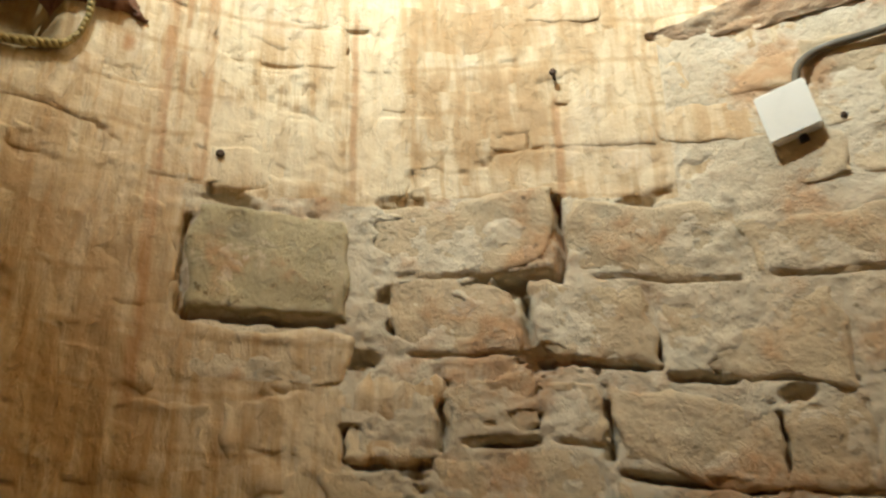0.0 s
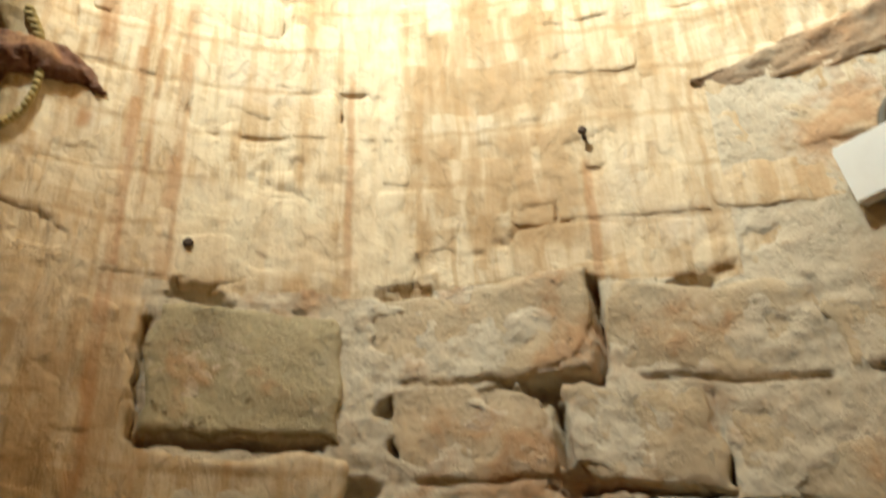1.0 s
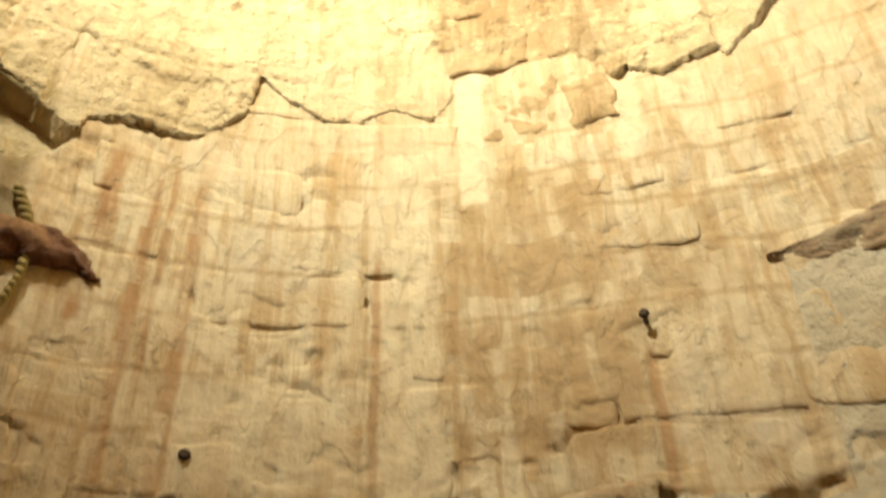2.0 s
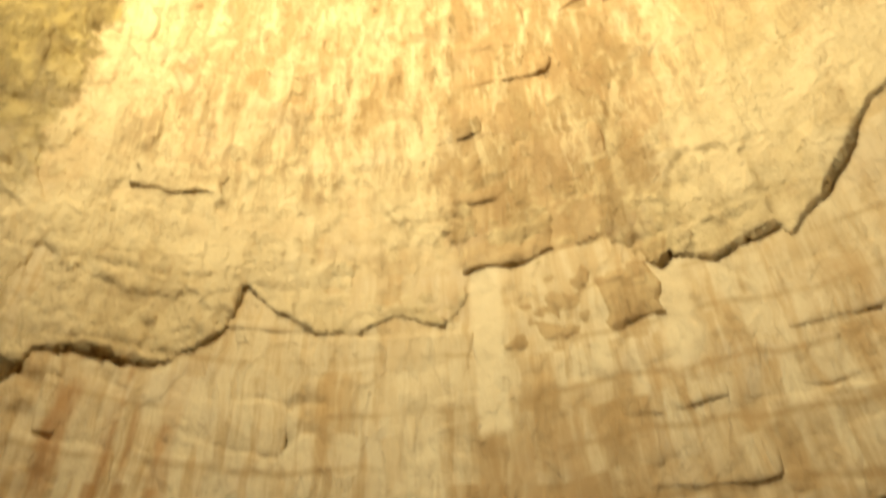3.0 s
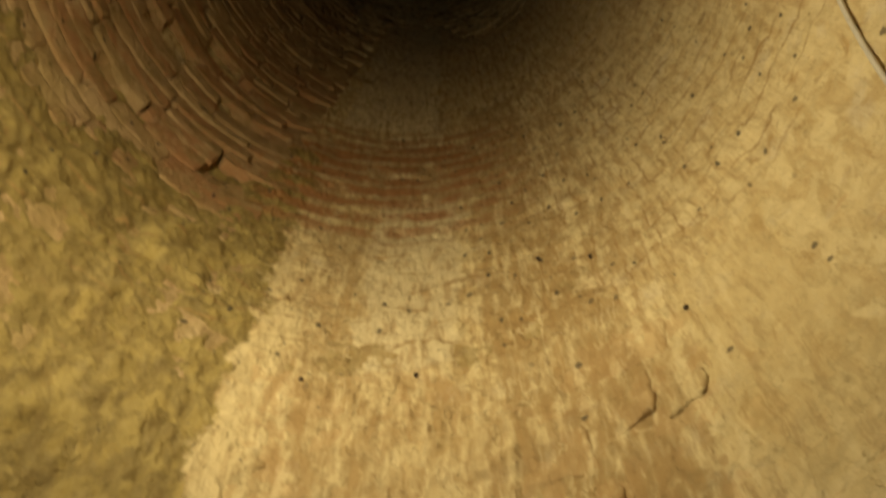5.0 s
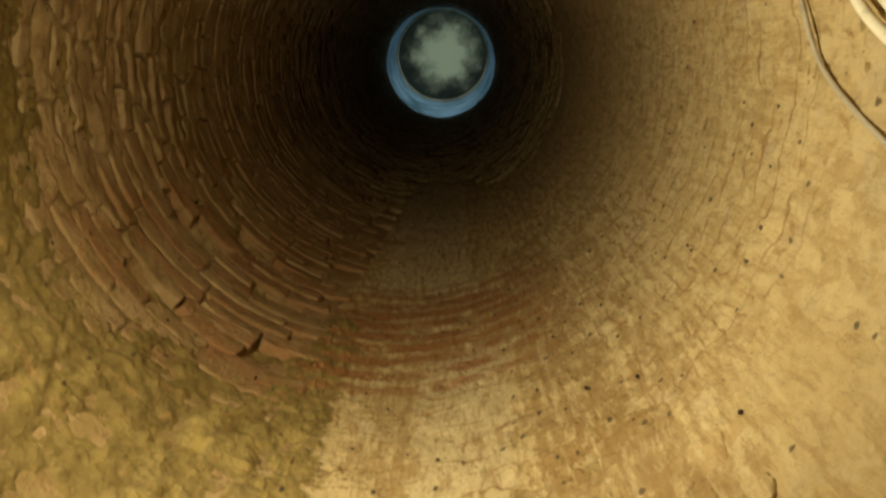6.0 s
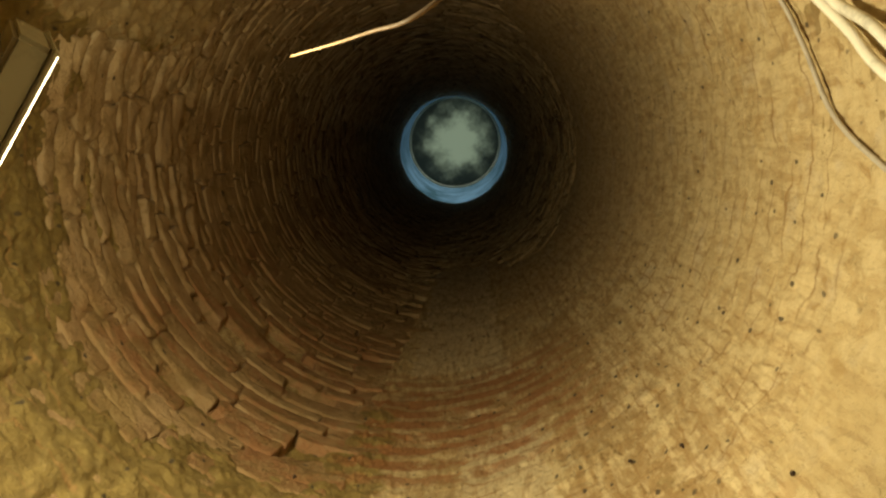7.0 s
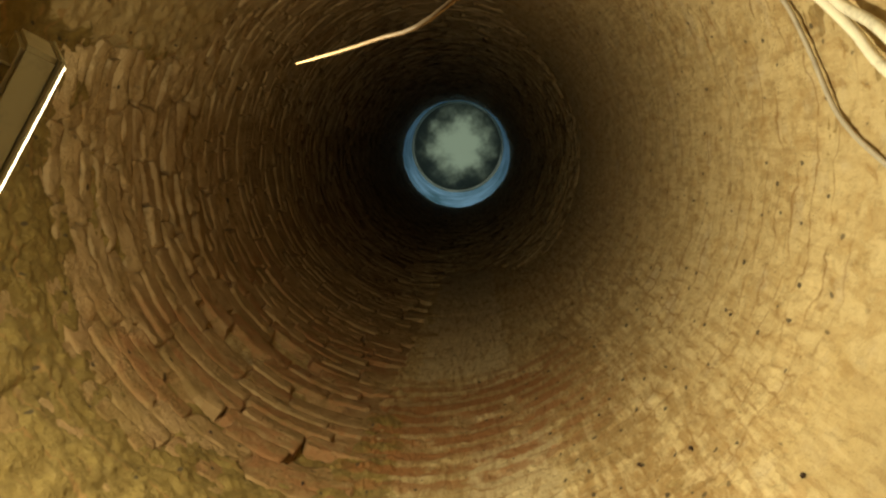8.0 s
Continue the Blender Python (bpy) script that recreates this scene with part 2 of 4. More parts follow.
        # red-brown rings where the brick courses lie bare
        rz = g.math("ABSOLUTE", g.math("SUBTRACT", g.math("FRACT", g.math("ADD", g.math("MULTIPLY", z, 5.4), g.math("MULTIPLY", wob, 0.5))), 0.5))
        ringm = g.math("MULTIPLY", g.math("MULTIPLY", g.ramp(z, 5.2, 5.6), g.ramp(z, 7.3, 6.8)), g.math("MULTIPLY", g.ramp(az, -52.0, -44.0), g.ramp(az, 16.0, -10.0)))
        c = g.mix(g.math("MULTIPLY", g.math("MULTIPLY", ringm, g.ramp(rz, 0.38, 0.22)), g.ramp(g.noise(p, 5.0, 5, 0.65), 0.38, 0.52, 0.1, 0.9)), c, (0.30, 0.135, 0.055))
        # chipped holes, more of them higher up
        q = g.vec(g.math("MULTIPLY", az, radians(1) * R * 1.6), g.math("MULTIPLY", z, 0.75), 0.0)
        chip = g.math("MULTIPLY", pits(g, q, 7.0, 0.07, 0.42, True), g.ramp(z, 3.9, 4.5))
        c = g.mix(g.math("MULTIPLY", chip, 0.9), c, (0.055, 0.04, 0.025))
    # browner upwards, where the old plaster has washed down
    c = g.mix(g.math("MULTIPLY", g.ramp(z, 2.48, 2.85), wash), c, (0.47, 0.345, 0.175))
    hole = g.math("MULTIPLY", pits(g, p, 9.0, 0.10, 0.34), g.ramp(z, 2.9, 3.6, 0.15, 1.0))
    c = g.mix(g.math("MULTIPLY", hole, 0.85), c, (0.09, 0.065, 0.04))
    n = g.bump(run, 0.35, 0.005)
    n = g.bump(da, 0.4, 0.004, n)
    n = g.bump(db, 0.3, 0.003, n)
    n = g.bump(crust_m, 0.5, 0.004, n)
    if upper:
        n = g.bump(g.ramp(scab, 0.62, 0.49), 0.35, 0.004, n)
    n = g.bump(g.noise(p, 22.0, 6, 0.62), 0.9 * lumps, 0.014, n)
    n = g.bump(g.noise(p, 75.0, 4, 0.62), 0.7 * lumps, 0.006, n)
    n = g.bump(fine, 0.5, 0.0015, n)
    return g.done(c, g.ramp(broad, 0.3, 0.7, 0.6, 0.9), n, 0.3)


def STAINS(brown, white, rust, olive, grey=(0.52, 0.43, 0.275)):
    """Angles, heights, softness, colour and strength of the larger stains and toned-down zones."""
    return (
        (-4.8, 9.0, 2.06, 2.30, 1.0, 0.02, brown, 0.75), (-4.5, 8.0, 2.33, 2.62, 1.0, 0.02, brown, 0.6),
        (10.0, 16.0, 2.28, 2.50, 1.2, 0.03, brown, 0.45), (-31.5, -20.5, 2.72, 3.07, 1.2, 0.03, brown, 0.25),
        (-75.0, -24.5, 1.2, 1.98, 1.5, 0.05, brown, 0.6), (-21.0, -16.0, 1.2, 1.62, 1.5, 0.05, brown, 0.35),
        (-9.6, -5.2, 2.02, 2.75, 0.6, 0.05, white, 0.5), (-2.9, -0.7, 2.55, 2.90, 0.25, 0.015, white, 0.9),
        (-38.0, -32.5, 3.1, 4.7, 0.5, 0.04, white, 0.5), (10.2, 12.8, 2.60, 2.80, 0.4, 0.02, white, 0.8),
        (-7.5, -5.0, 2.9, 3.7, 0.6, 0.06, white, 0.35), (-4.6, 13.0, 2.95, 4.7, 0.8, 0.06, brown, 0.8), (-24.5, -10.5, 2.03, 2.20, 1.0, 0.02, white, 0.5),
        (-27.6, -26.6, 1.6, 2.70, 0.25, 0.05, rust, 0.7), (-24.0, -22.8, 2.0, 2.66, 0.25, 0.05, rust, 0.6),
        (-25.9, -25.4, 2.1, 2.60, 0.15, 0.05, rust, 0.5), (-9.9, -9.3, 2.0, 2.45, 0.2, 0.05, rust, 0.6),
        (-31.0, -29.5, 2.42, 2.62, 0.4, 0.03, rust, 0.8), (-31.2, -30.2, 2.27, 2.30, 0.3, 0.01, rust, 0.8),
        (9.2, 9.9, 1.99, 2.22, 0.15, 0.03, rust, 0.6), (-60.0, -36.0, 2.18, 2.78, 1.0, 0.03, olive, 0.7), (-24.0, -8.5, 4.30, 5.85, 0.8, 0.05, grey, 0.6),
        (-46.0, -4.0, 5.75, 6.75, 0.8, 0.05, (0.30, 0.175, 0.08), 0.55), (-24.0, -11.0, 6.75, 7.3, 0.7, 0.05, grey, 0.6), (-37.0, -13.0, 7.2, 12.0, 0.8, 0.08, (0.58, 0.48, 0.31), 0.9),
        (-5.5, 9.0, 4.3, 7.4, 0.8, 0.06, brown, 0.8), (-31.0, -24.0, 4.0, 5.7, 0.8, 0.05, brown, 0.6), (12.0, 19.0, 4.4, 6.6, 0.8, 0.05, brown, 0.55), (-29.0, -5.0, 3.35, 4.2, 0.7, 0.05, brown, 0.4),
        (8.0, 16.0, 3.3, 3.95, 0.6, 0.04, brown, 0.5), (19.0, 34.0, 3.2, 4.2, 0.8, 0.05, (0.43, 0.315, 0.15), 0.5),
        # second entry tones down by colour the left wall, which the lamp overlights
        (-180.0, -38.5, 2.95, 6.4, 0.6, 0.06, olive, 0.88), (-180.0, -60.0, 3.9, 5.6, 1.5, 0.1, (0.135, 0.092, 0.026), 0.5), (-180.0, -150.0, 5.0, 7.2, 0.6, 0.05, (0.42, 0.33, 0.19), 0.8),
    )


M_LIME = lime_material("lime_coat", 0.85, 0.22, (0.69, 0.595, 0.415), (0.58, 0.46, 0.285), (0.43, 0.28, 0.125), 0.45, 0.35)
M_PLASTER = lime_material("lime_plaster", 0.30, 0.95, (0.55, 0.435, 0.245), (0.45, 0.33, 0.165), (0.33, 0.215, 0.092), 1.25, upper=True)

M_BARE = lime_material("brown_limed_stone", 0.30, 0.55, (0.48, 0.35, 0.185), (0.42, 0.29, 0.14), (0.34, 0.22, 0.10), 0.8, upper=True)


def stone_material(name, pale, mid, deep, dark_specks=0.5, random_part=0.3):
    g, c, az, z, p, grain, fine, broad, run = masonry(name, pale, mid, deep, 0.0, random_part=random_part)
    speck = g.ramp(g.noise(p, 45.0, 3, 0.6), 0.66, 0.74)
    c = g.mix(g.math("MULTIPLY", speck, dark_specks), c, (0.16, 0.12, 0.06))
    c = g.mix(g.ramp(g.noise(p, 5.0, 5, 0.66), 0.48, 0.62, 0.0, 0.75), c, (0.47, 0.28, 0.135))
    c = g.mix(g.ramp(g.noise(p, 7.0, 5, 0.65), 0.48, 0.36, 0.0, 0.4), c, (0.46, 0.41, 0.30))
    c = g.mix(g.ramp(g.noise(p, 13.0, 6, 0.7), 0.58, 0.70, 0.0, 0.7), c, (0.66, 0.58, 0.42))
    hole = pits(g, p, 15.0, 0.10, 0.25)
    c = g.mix(g.math("MULTIPLY", hole, 0.7), c, (0.10, 0.07, 0.045))
    n = g.bump(g.noise(p, 20.0, 8, 0.68), 0.9, 0.015)
    n = g.bump(grain, 0.8, 0.006, n)
    n = g.bump(fine, 0.4, 0.0012, n)
    return g.done(c, 0.9, n, 0.25)


M_STONE = stone_material("limestone_block", (0.66, 0.555, 0.38), (0.55, 0.445, 0.285), (0.41, 0.315, 0.19))
M_MOSSY = stone_material("pitted_grey_limestone", (0.54, 0.47, 0.30), (0.43, 0.37, 0.225), (0.22, 0.185, 0.10), 0.9)
M_MORTAR = stone_material("earth_lime_mortar", (0.68, 0.61, 0.47), (0.58, 0.50, 0.36), (0.42, 0.34, 0.23), 0.6, 0.0)


def shaft_material():
    """Old shaft stones: bare and brown on one side, smeared with lime on the other."""
    g, c, az, z, p, grain, fine, broad, run = masonry("old_shaft_masonry", (0.44, 0.31, 0.17), (0.31, 0.195, 0.09), (0.19, 0.105, 0.045), 0.0, random_part=0.45)
    vary = g.math("FRACT", g.math("ADD", g.node("ShaderNodeObjectInfo").outputs["Random"], g.node("ShaderNodeNewGeometry").outputs["Random Per Island"]))
    wob = g.math("SUBTRACT", g.noise(p, 5.0, 5, 0.6), 0.5)
    azw = g.math("ADD", az, g.math("MULTIPLY", wob, 50.0))
    smear = g.math("MULTIPLY", g.ramp(azw, -52.0, -34.0), g.ramp(azw, 165.0, 120.0))
    da, db = dashes(g, az, z, p)
    smear = g.math("MAXIMUM", smear, g.math("MULTIPLY", g.ramp(g.noise(p, 3.0, 4), 0.56, 0.66), 0.35))
    lime = g.mix(g.ramp(g.noise(p, 11.0, 6, 0.65), 0.40, 0.60), (0.42, 0.305, 0.155), (0.56, 0.44, 0.255))
    lime = g.mix(g.ramp(da, 0.50, 0.60, 0.0, 0.75), lime, (0.34, 0.22, 0.10))
    lime = g.mix(g.ramp(db, 0.48, 0.36, 0.0, 0.5), lime, (0.60, 0.48, 0.29))
    c = g.mix(g.math("MULTIPLY", smear, 0.92), c, lime)
    yellow = g.math("MULTIPLY", g.ramp(g.noise(p, 4.0, 4), 0.40, 0.60), g.ramp(z, 6.4, 4.4))
    c = g.mix(g.math("MULTIPLY", yellow, 0.6), c, (0.24, 0.17, 0.06))
    # some courses are of red brick
    red = g.math("MULTIPLY", g.ramp(z, 4.9, 5.4), g.ramp(z, 9.0, 7.4))
    red = g.math("MULTIPLY", red, g.math("MULTIPLY", g.ramp(az, -108.0, -92.0), g.ramp(g.math("FRACT", g.math("MULTIPLY", vary, 3.7)), 0.42, 0.50)))
    c = g.mix(g.math("MULTIPLY", red, g.ramp(g.noise(p, 12.0, 5, 0.6), 0.36, 0.62, 0.1, 0.75)), c, (0.30, 0.135, 0.06))
    # grey rubble on the far side, and earth smeared over joints and stones alike
    side = g.math("MAXIMUM", g.ramp(az, -132.0, -146.0), g.ramp(az, 100.0, 118.0))
    grey = g.math("MULTIPLY", g.math("MAXIMUM", side, g.ramp(az, -100.0, -115.0, 0.0, 0.3)), g.ramp(g.noise(p, 5.0, 5, 0.6), 0.36, 0.56, 0.3, 0.9))
    # the far rubble is also coloured paler to make up for weak lamplight
    c = g.mix(grey, c, (0.56, 0.44, 0.28))
    c = g.mix(g.ramp(g.noise(p, 7.0, 6, 0.7), 0.50, 0.60, 0.0, 0.6), c, (0.20, 0.13, 0.05))
    hole = pits(g, p, 8.0, 0.13, 0.55)
    c = g.mix(g.math("MULTIPLY", hole, 0.9), c, (0.05, 0.035, 0.02))
    n = g.bump(g.noise(p, 14.0, 7, 0.66), 1.0, 0.03)
    n = g.bump(da, 0.5, 0.006, n)
    n = g.bump(g.noise(p, 60.0, 4, 0.6), 0.8, 0.008, n)
    return g.done(c, 0.85, n, 0.3)


M_BRICK = shaft_material()
M_LEDGE = stone_material("brown_broken_plaster", (0.46, 0.34, 0.21), (0.36, 0.25, 0.155), (0.21, 0.14, 0.09))
M_RED = stone_material("dark_red_stone", (0.30, 0.16, 0.10), (0.19, 0.09, 0.055), (0.07, 0.035, 0.025), 0.9)


def plain(name, color, rough=0.5, metal=0.0, spec=0.4, dirt=0.3):
    g = Graph(name)
    p = g.position()
    d = g.ramp(g.noise(p, 18.0, 5, 0.65), 0.48, 0.72, 0.0, dirt)
    c = g.mix(d, color, tuple(v * 0.45 for v in color))
    n = g.bump(g.noise(p, 150.0, 3), 0.15, 0.0008)
    return g.done(c, g.ramp(g.noise(p, 30.0, 3), 0.3, 0.7, rough - 0.1, rough + 0.15), n, spec, metal)


M_BOX = plain("white_box_plastic", (0.86, 0.86, 0.82), 0.4, dirt=0.08)
M_BLACK = plain("black_rubber", (0.03, 0.028, 0.025), 0.6)
M_CONDUIT = plain("grey_conduit", (0.12, 0.105, 0.075), 0.5)
M_IRON = plain("rusty_iron", (0.07, 0.045, 0.03), 0.75, 0.4)
M_WHITE_CABLE = plain("dusty_white_cable", (0.80, 0.76, 0.64), 0.45, dirt=0.65)
M_WIRE = plain("grey_twin_wire", (0.42, 0.38, 0.32), 0.5, dirt=0.5)
M_REED = plain("pale_split_wood", (0.42, 0.27, 0.14), 0.6, dirt=0.3)
M_ROPE = plain("greenish_rope", (0.36, 0.28, 0.10), 0.8, dirt=0.6)
M_HOUSING = plain("grey_white_housing", (0.74, 0.75, 0.68), 0.4, 0.0, dirt=0.35)
M_COLLAR = None


def glow(name, color, strength):
    g = Graph(name)
    g.b.inputs["Base Color"].default_value = (0.8, 0.8, 0.8, 1)
    g.b.inputs["Emission Color"].default_value = (*color, 1)
    g.b.inputs["Emission Strength"].default_value = strength
    return g.mat


M_GLOW = glow("lit_lamp_glass", (1.0, 0.86, 0.60), 14.0)


def sheet(name, lighter, dirty, radial, scale):
    """Translucent dirty sheet that lets daylight through; radial: darker towards the rim."""
    g = Graph(name)
    p = g.position()
    f = g.noise(p, scale, 6, 0.6)
    if radial:
        q = g.node("ShaderNodeSeparateXYZ")
        g.put(q.inputs[0], p)
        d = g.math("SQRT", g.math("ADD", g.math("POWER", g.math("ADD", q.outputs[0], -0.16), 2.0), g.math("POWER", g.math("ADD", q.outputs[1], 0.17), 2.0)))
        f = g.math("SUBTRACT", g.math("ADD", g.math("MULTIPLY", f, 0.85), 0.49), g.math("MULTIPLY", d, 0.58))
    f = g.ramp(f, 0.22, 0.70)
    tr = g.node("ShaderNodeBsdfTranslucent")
    g.put(tr.inputs[0], g.mix(f, dirty, lighter))
    df = g.node("ShaderNodeBsdfDiffuse")
    df.inputs[0].default_value = (0.25, 0.27, 0.25, 1)
    mx = g.node("ShaderNodeMixShader")
    mx.inputs[0].default_value = 0.2
    g.t.links.new(tr.outputs[0], mx.inputs[1])
    g.t.links.new(df.outputs[0], mx.inputs[2])
    g.t.links.new(mx.outputs[0], g.t.nodes["Material Output"].inputs[0])
    return g.mat


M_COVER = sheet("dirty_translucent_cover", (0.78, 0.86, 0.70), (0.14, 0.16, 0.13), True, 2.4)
M_RIM = sheet("pale_rim_plastic", (0.90, 0.92, 0.80), (0.55, 0.58, 0.48), False, 2.0)
# added collar: its blue stands in for daylight on the topmost wall
M_COLLAR = sheet("daylight_blue_collar", (0.24, 0.46, 0.68), (0.02, 0.085, 0.09), False, 1.3)


# ---- builders ----
def part(name, bm, material, parent, label=""):
    """One bmesh as one mesh object under a thing or a part."""
    me = bpy.data.meshes.new(name)
    bm.to_mesh(me)
    bm.free()
    me.materials.append(material)
    ob = new(name, me)
    if parent is not None:
        ob.parent = parent
    return tagged(ob, label)


def raw(name, verts, faces, material, parent=None, label="", soft=True):
    me = bpy.data.meshes.new(name)
    me.from_pydata(verts, [], faces)
    me.materials.append(material)
    me.polygons.foreach_set("use_smooth", [soft] * len(me.polygons))
    me.update()
    ob = new(name, me)
    if parent is not None:
        ob.parent = parent
    return tagged(ob, label)


def grid_faces(n, m, base=0, closed=False):
    """Faces of a grid of n columns by m rows, numbered row by row."""
    j, i = np.meshgrid(np.arange(m - 1), np.arange(n if closed else n - 1), indexing="ij")
    a = base + j * n + i
    b = base + j * n + (i + 1) % n
    return np.stack([a, b, b + n, a + n], -1).reshape(-1, 4)


def tube(points, radius, sides=8, steps=6, taper=1.0):
    """A bmesh tube along a smooth line through the points."""
    pts = [Vector(p) for p in points]
    line = []
    for k in range(len(pts) - 1):
        p0, p1, p2, p3 = pts[max(k - 1, 0)], pts[k], pts[k + 1], pts[min(k + 2, len(pts) - 1)]
        for s in range(steps):
            u = s / steps
            line.append(0.5 * ((2 * p1) + (p2 - p0) * u + (2 * p0 - 5 * p1 + 4 * p2 - p3) * u * u + (3 * p1 - p0 - 3 * p2 + p3) * u ** 3))
    line.append(pts[-1])
    bm = bmesh.new()
    rings = []
    for k, q in enumerate(line):
        d = (line[min(k + 1, len(line) - 1)] - line[max(k - 1, 0)]).normalized()
        side = d.cross(Vector((0.31, 0.2, 0.93))).normalized()
        up = side.cross(d)
        thin = radius * (1 + (taper - 1) * k / (len(line) - 1))
        rings.append([bm.verts.new(q + thin * (math.cos(2 * math.pi * s / sides) * side + math.sin(2 * math.pi * s / sides) * up)) for s in range(sides)])
    for a, b in zip(rings, rings[1:]):
        for s in range(sides):
            bm.faces.new((a[s], a[(s + 1) % sides], b[(s + 1) % sides], b[s]))
    bm.faces.new(rings[0][::-1])
    bm.faces.new(rings[-1])
    for f in bm.faces:
        f.smooth = True
    return bm


def slab(w, h, d, bevel=0.004, m=None):
    bm = bmesh.new()
    bmesh.ops.create_cube(bm, size=1.0, matrix=Matrix.Diagonal((w, h, d, 1)))
    bmesh.ops.bevel(bm, geom=bm.edges[:], offset=bevel, segments=2, affect="EDGES")
    if m is not None:
        bm.transform(m)
    return bm


STONE_SEED = [0]


def stone_data(a0, a1, z0, z1, nu, nv, face=0.0, round_off=0.012, rough=0.006, wobble=0.006, sag=True, lean=0.0):
    """Verts and faces of one laid stone: an uneven pillow face and sides that run back into the wall."""
    STONE_SEED[0] += 1
    k = STONE_SEED[0] * 3.71
    u = np.sin(np.linspace(-1, 1, nu) * math.pi / 2)
    v = np.sin(np.linspace(-1, 1, nv) * math.pi / 2)
    V, U = np.meshgrid(v, u, indexing="ij")
    ac, ah, zc, zh = (a0 + a1) / 2, (a1 - a0) / 2, (z0 + z1) / 2, (z1 - z0) / 2
    arc = R * radians(1)
    n1 = fbm(U * 1.6 + k, V * 2.2 + 3 * k, 4)
    n2 = fbm(U * 2.2 + 31 + k, V * 1.6 + 2 * k, 4)
    rng = np.random.RandomState(STONE_SEED[0])
    cut = rng.uniform(0.0, 0.09, 4)
    corner = np.abs(U * V) ** 3
    q = 1 - corner * np.where(U > 0, np.where(V > 0, cut[0], cut[1]), np.where(V > 0, cut[2], cut[3]))
    skew = rng.uniform(-1, 1, 2) * wobble
    az = ac + ah * U * q + (n1 * wobble * 2.5 * np.abs(U) ** 2 + skew[0] * V) / arc
    z = zc + zh * V * q + n2 * wobble * 2.5 * np.abs(V) ** 2 + skew[1] * U
    if sag:
        z = z + drop(az)
    du = (1 - np.abs(U)) * ah * arc
    dv = (1 - np.abs(V)) * zh
    e = np.minimum(du, dv)
    edge = np.clip(1 - e / max(round_off, 1e-4), 0, 1) ** 2
    tilt = rng.uniform(-0.35, 0.35, 2) * rough
    r = R - face + round_off * 0.8 * edge + rough * (1.6 * fbm(az * 0.28 + k, z * 14 + k, 5) + 0.5 * fbm(az * 1.6 + k, z * 80 + k, 3)) + tilt[0] * U + (tilt[1] + lean) * V
    A = np.radians(az)
    front = np.stack([r * np.sin(A), r * np.cos(A), z], -1).reshape(-1, 3)
    faces = grid_faces(nu, nv)[:, ::-1]
    rim = [i for i in range(nu)] + [j * nu + nu - 1 for j in range(1, nv)] + [(nv - 1) * nu + i for i in range(nu - 2, -1, -1)] + [j * nu for j in range(nv - 2, 0, -1)]
    back = front[rim].copy()
    rr = np.hypot(back[:, 0], back[:, 1])
    back[:, :2] *= ((R + 0.06) / rr)[:, None]
    base = nu * nv
    m = len(rim)
    side = [(rim[i], base + i, base + (i + 1) % m, rim[(i + 1) % m]) for i in range(m)]
    verts = np.vstack([front, back])
    faces = [tuple(map(int, f)) for f in faces] + [tuple(reversed(f)) for f in side]
    return verts, faces, at(ac, zc, R)


def stone(name, spec, material, parent, label="", **kw):
    v, f, c = stone_data(*spec, **kw)
    ob = raw(name, [tuple(p) for p in v - np.array(c)], f, material, parent, label)
    ob.location = c
    return ob


# ---- the shaft wall ----
def coat_top(az):
    """Height up to which lime still covers the masonry."""
    return np.interp(az, (-180, -150, -147, -130, -110, -80, -60, -52, -47, -43, -36, -12, 0, 100, 120, 160), (7.4, 6.2, 5.4, 5.6, 5.4, 5.2, 5.25, 5.4, 6.2, 7.4, 12.0, 12.0, 10.5, 10.5, 9.5, 6.0))


def lay_courses():
    """Stones of the upper shaft: angles, heights, and whether the stone has fallen out."""
    laid, z = [], 4.1
    while z < 23.9:
        h = random.uniform(0.12, 0.175)
        a = random.uniform(-180, -160)
        stop = a + 360
        while a < stop - 4:
            w = min(random.uniform(9, 22), stop - a)
            if stop - a - w < 6:
                w = stop - a
            mid = (a + w / 2 + 180) % 360 - 180
            if z > coat_top(mid) - 0.45:
                lost = -92 < mid < -46 and 5.3 < z < 7.6 and random.random() < 0.16
                laid.append(((a, a + w - 0.45, z + 0.005, z + h - 0.005), mid, lost))
            a += w
        z += h
    return laid


COURSES = lay_courses()


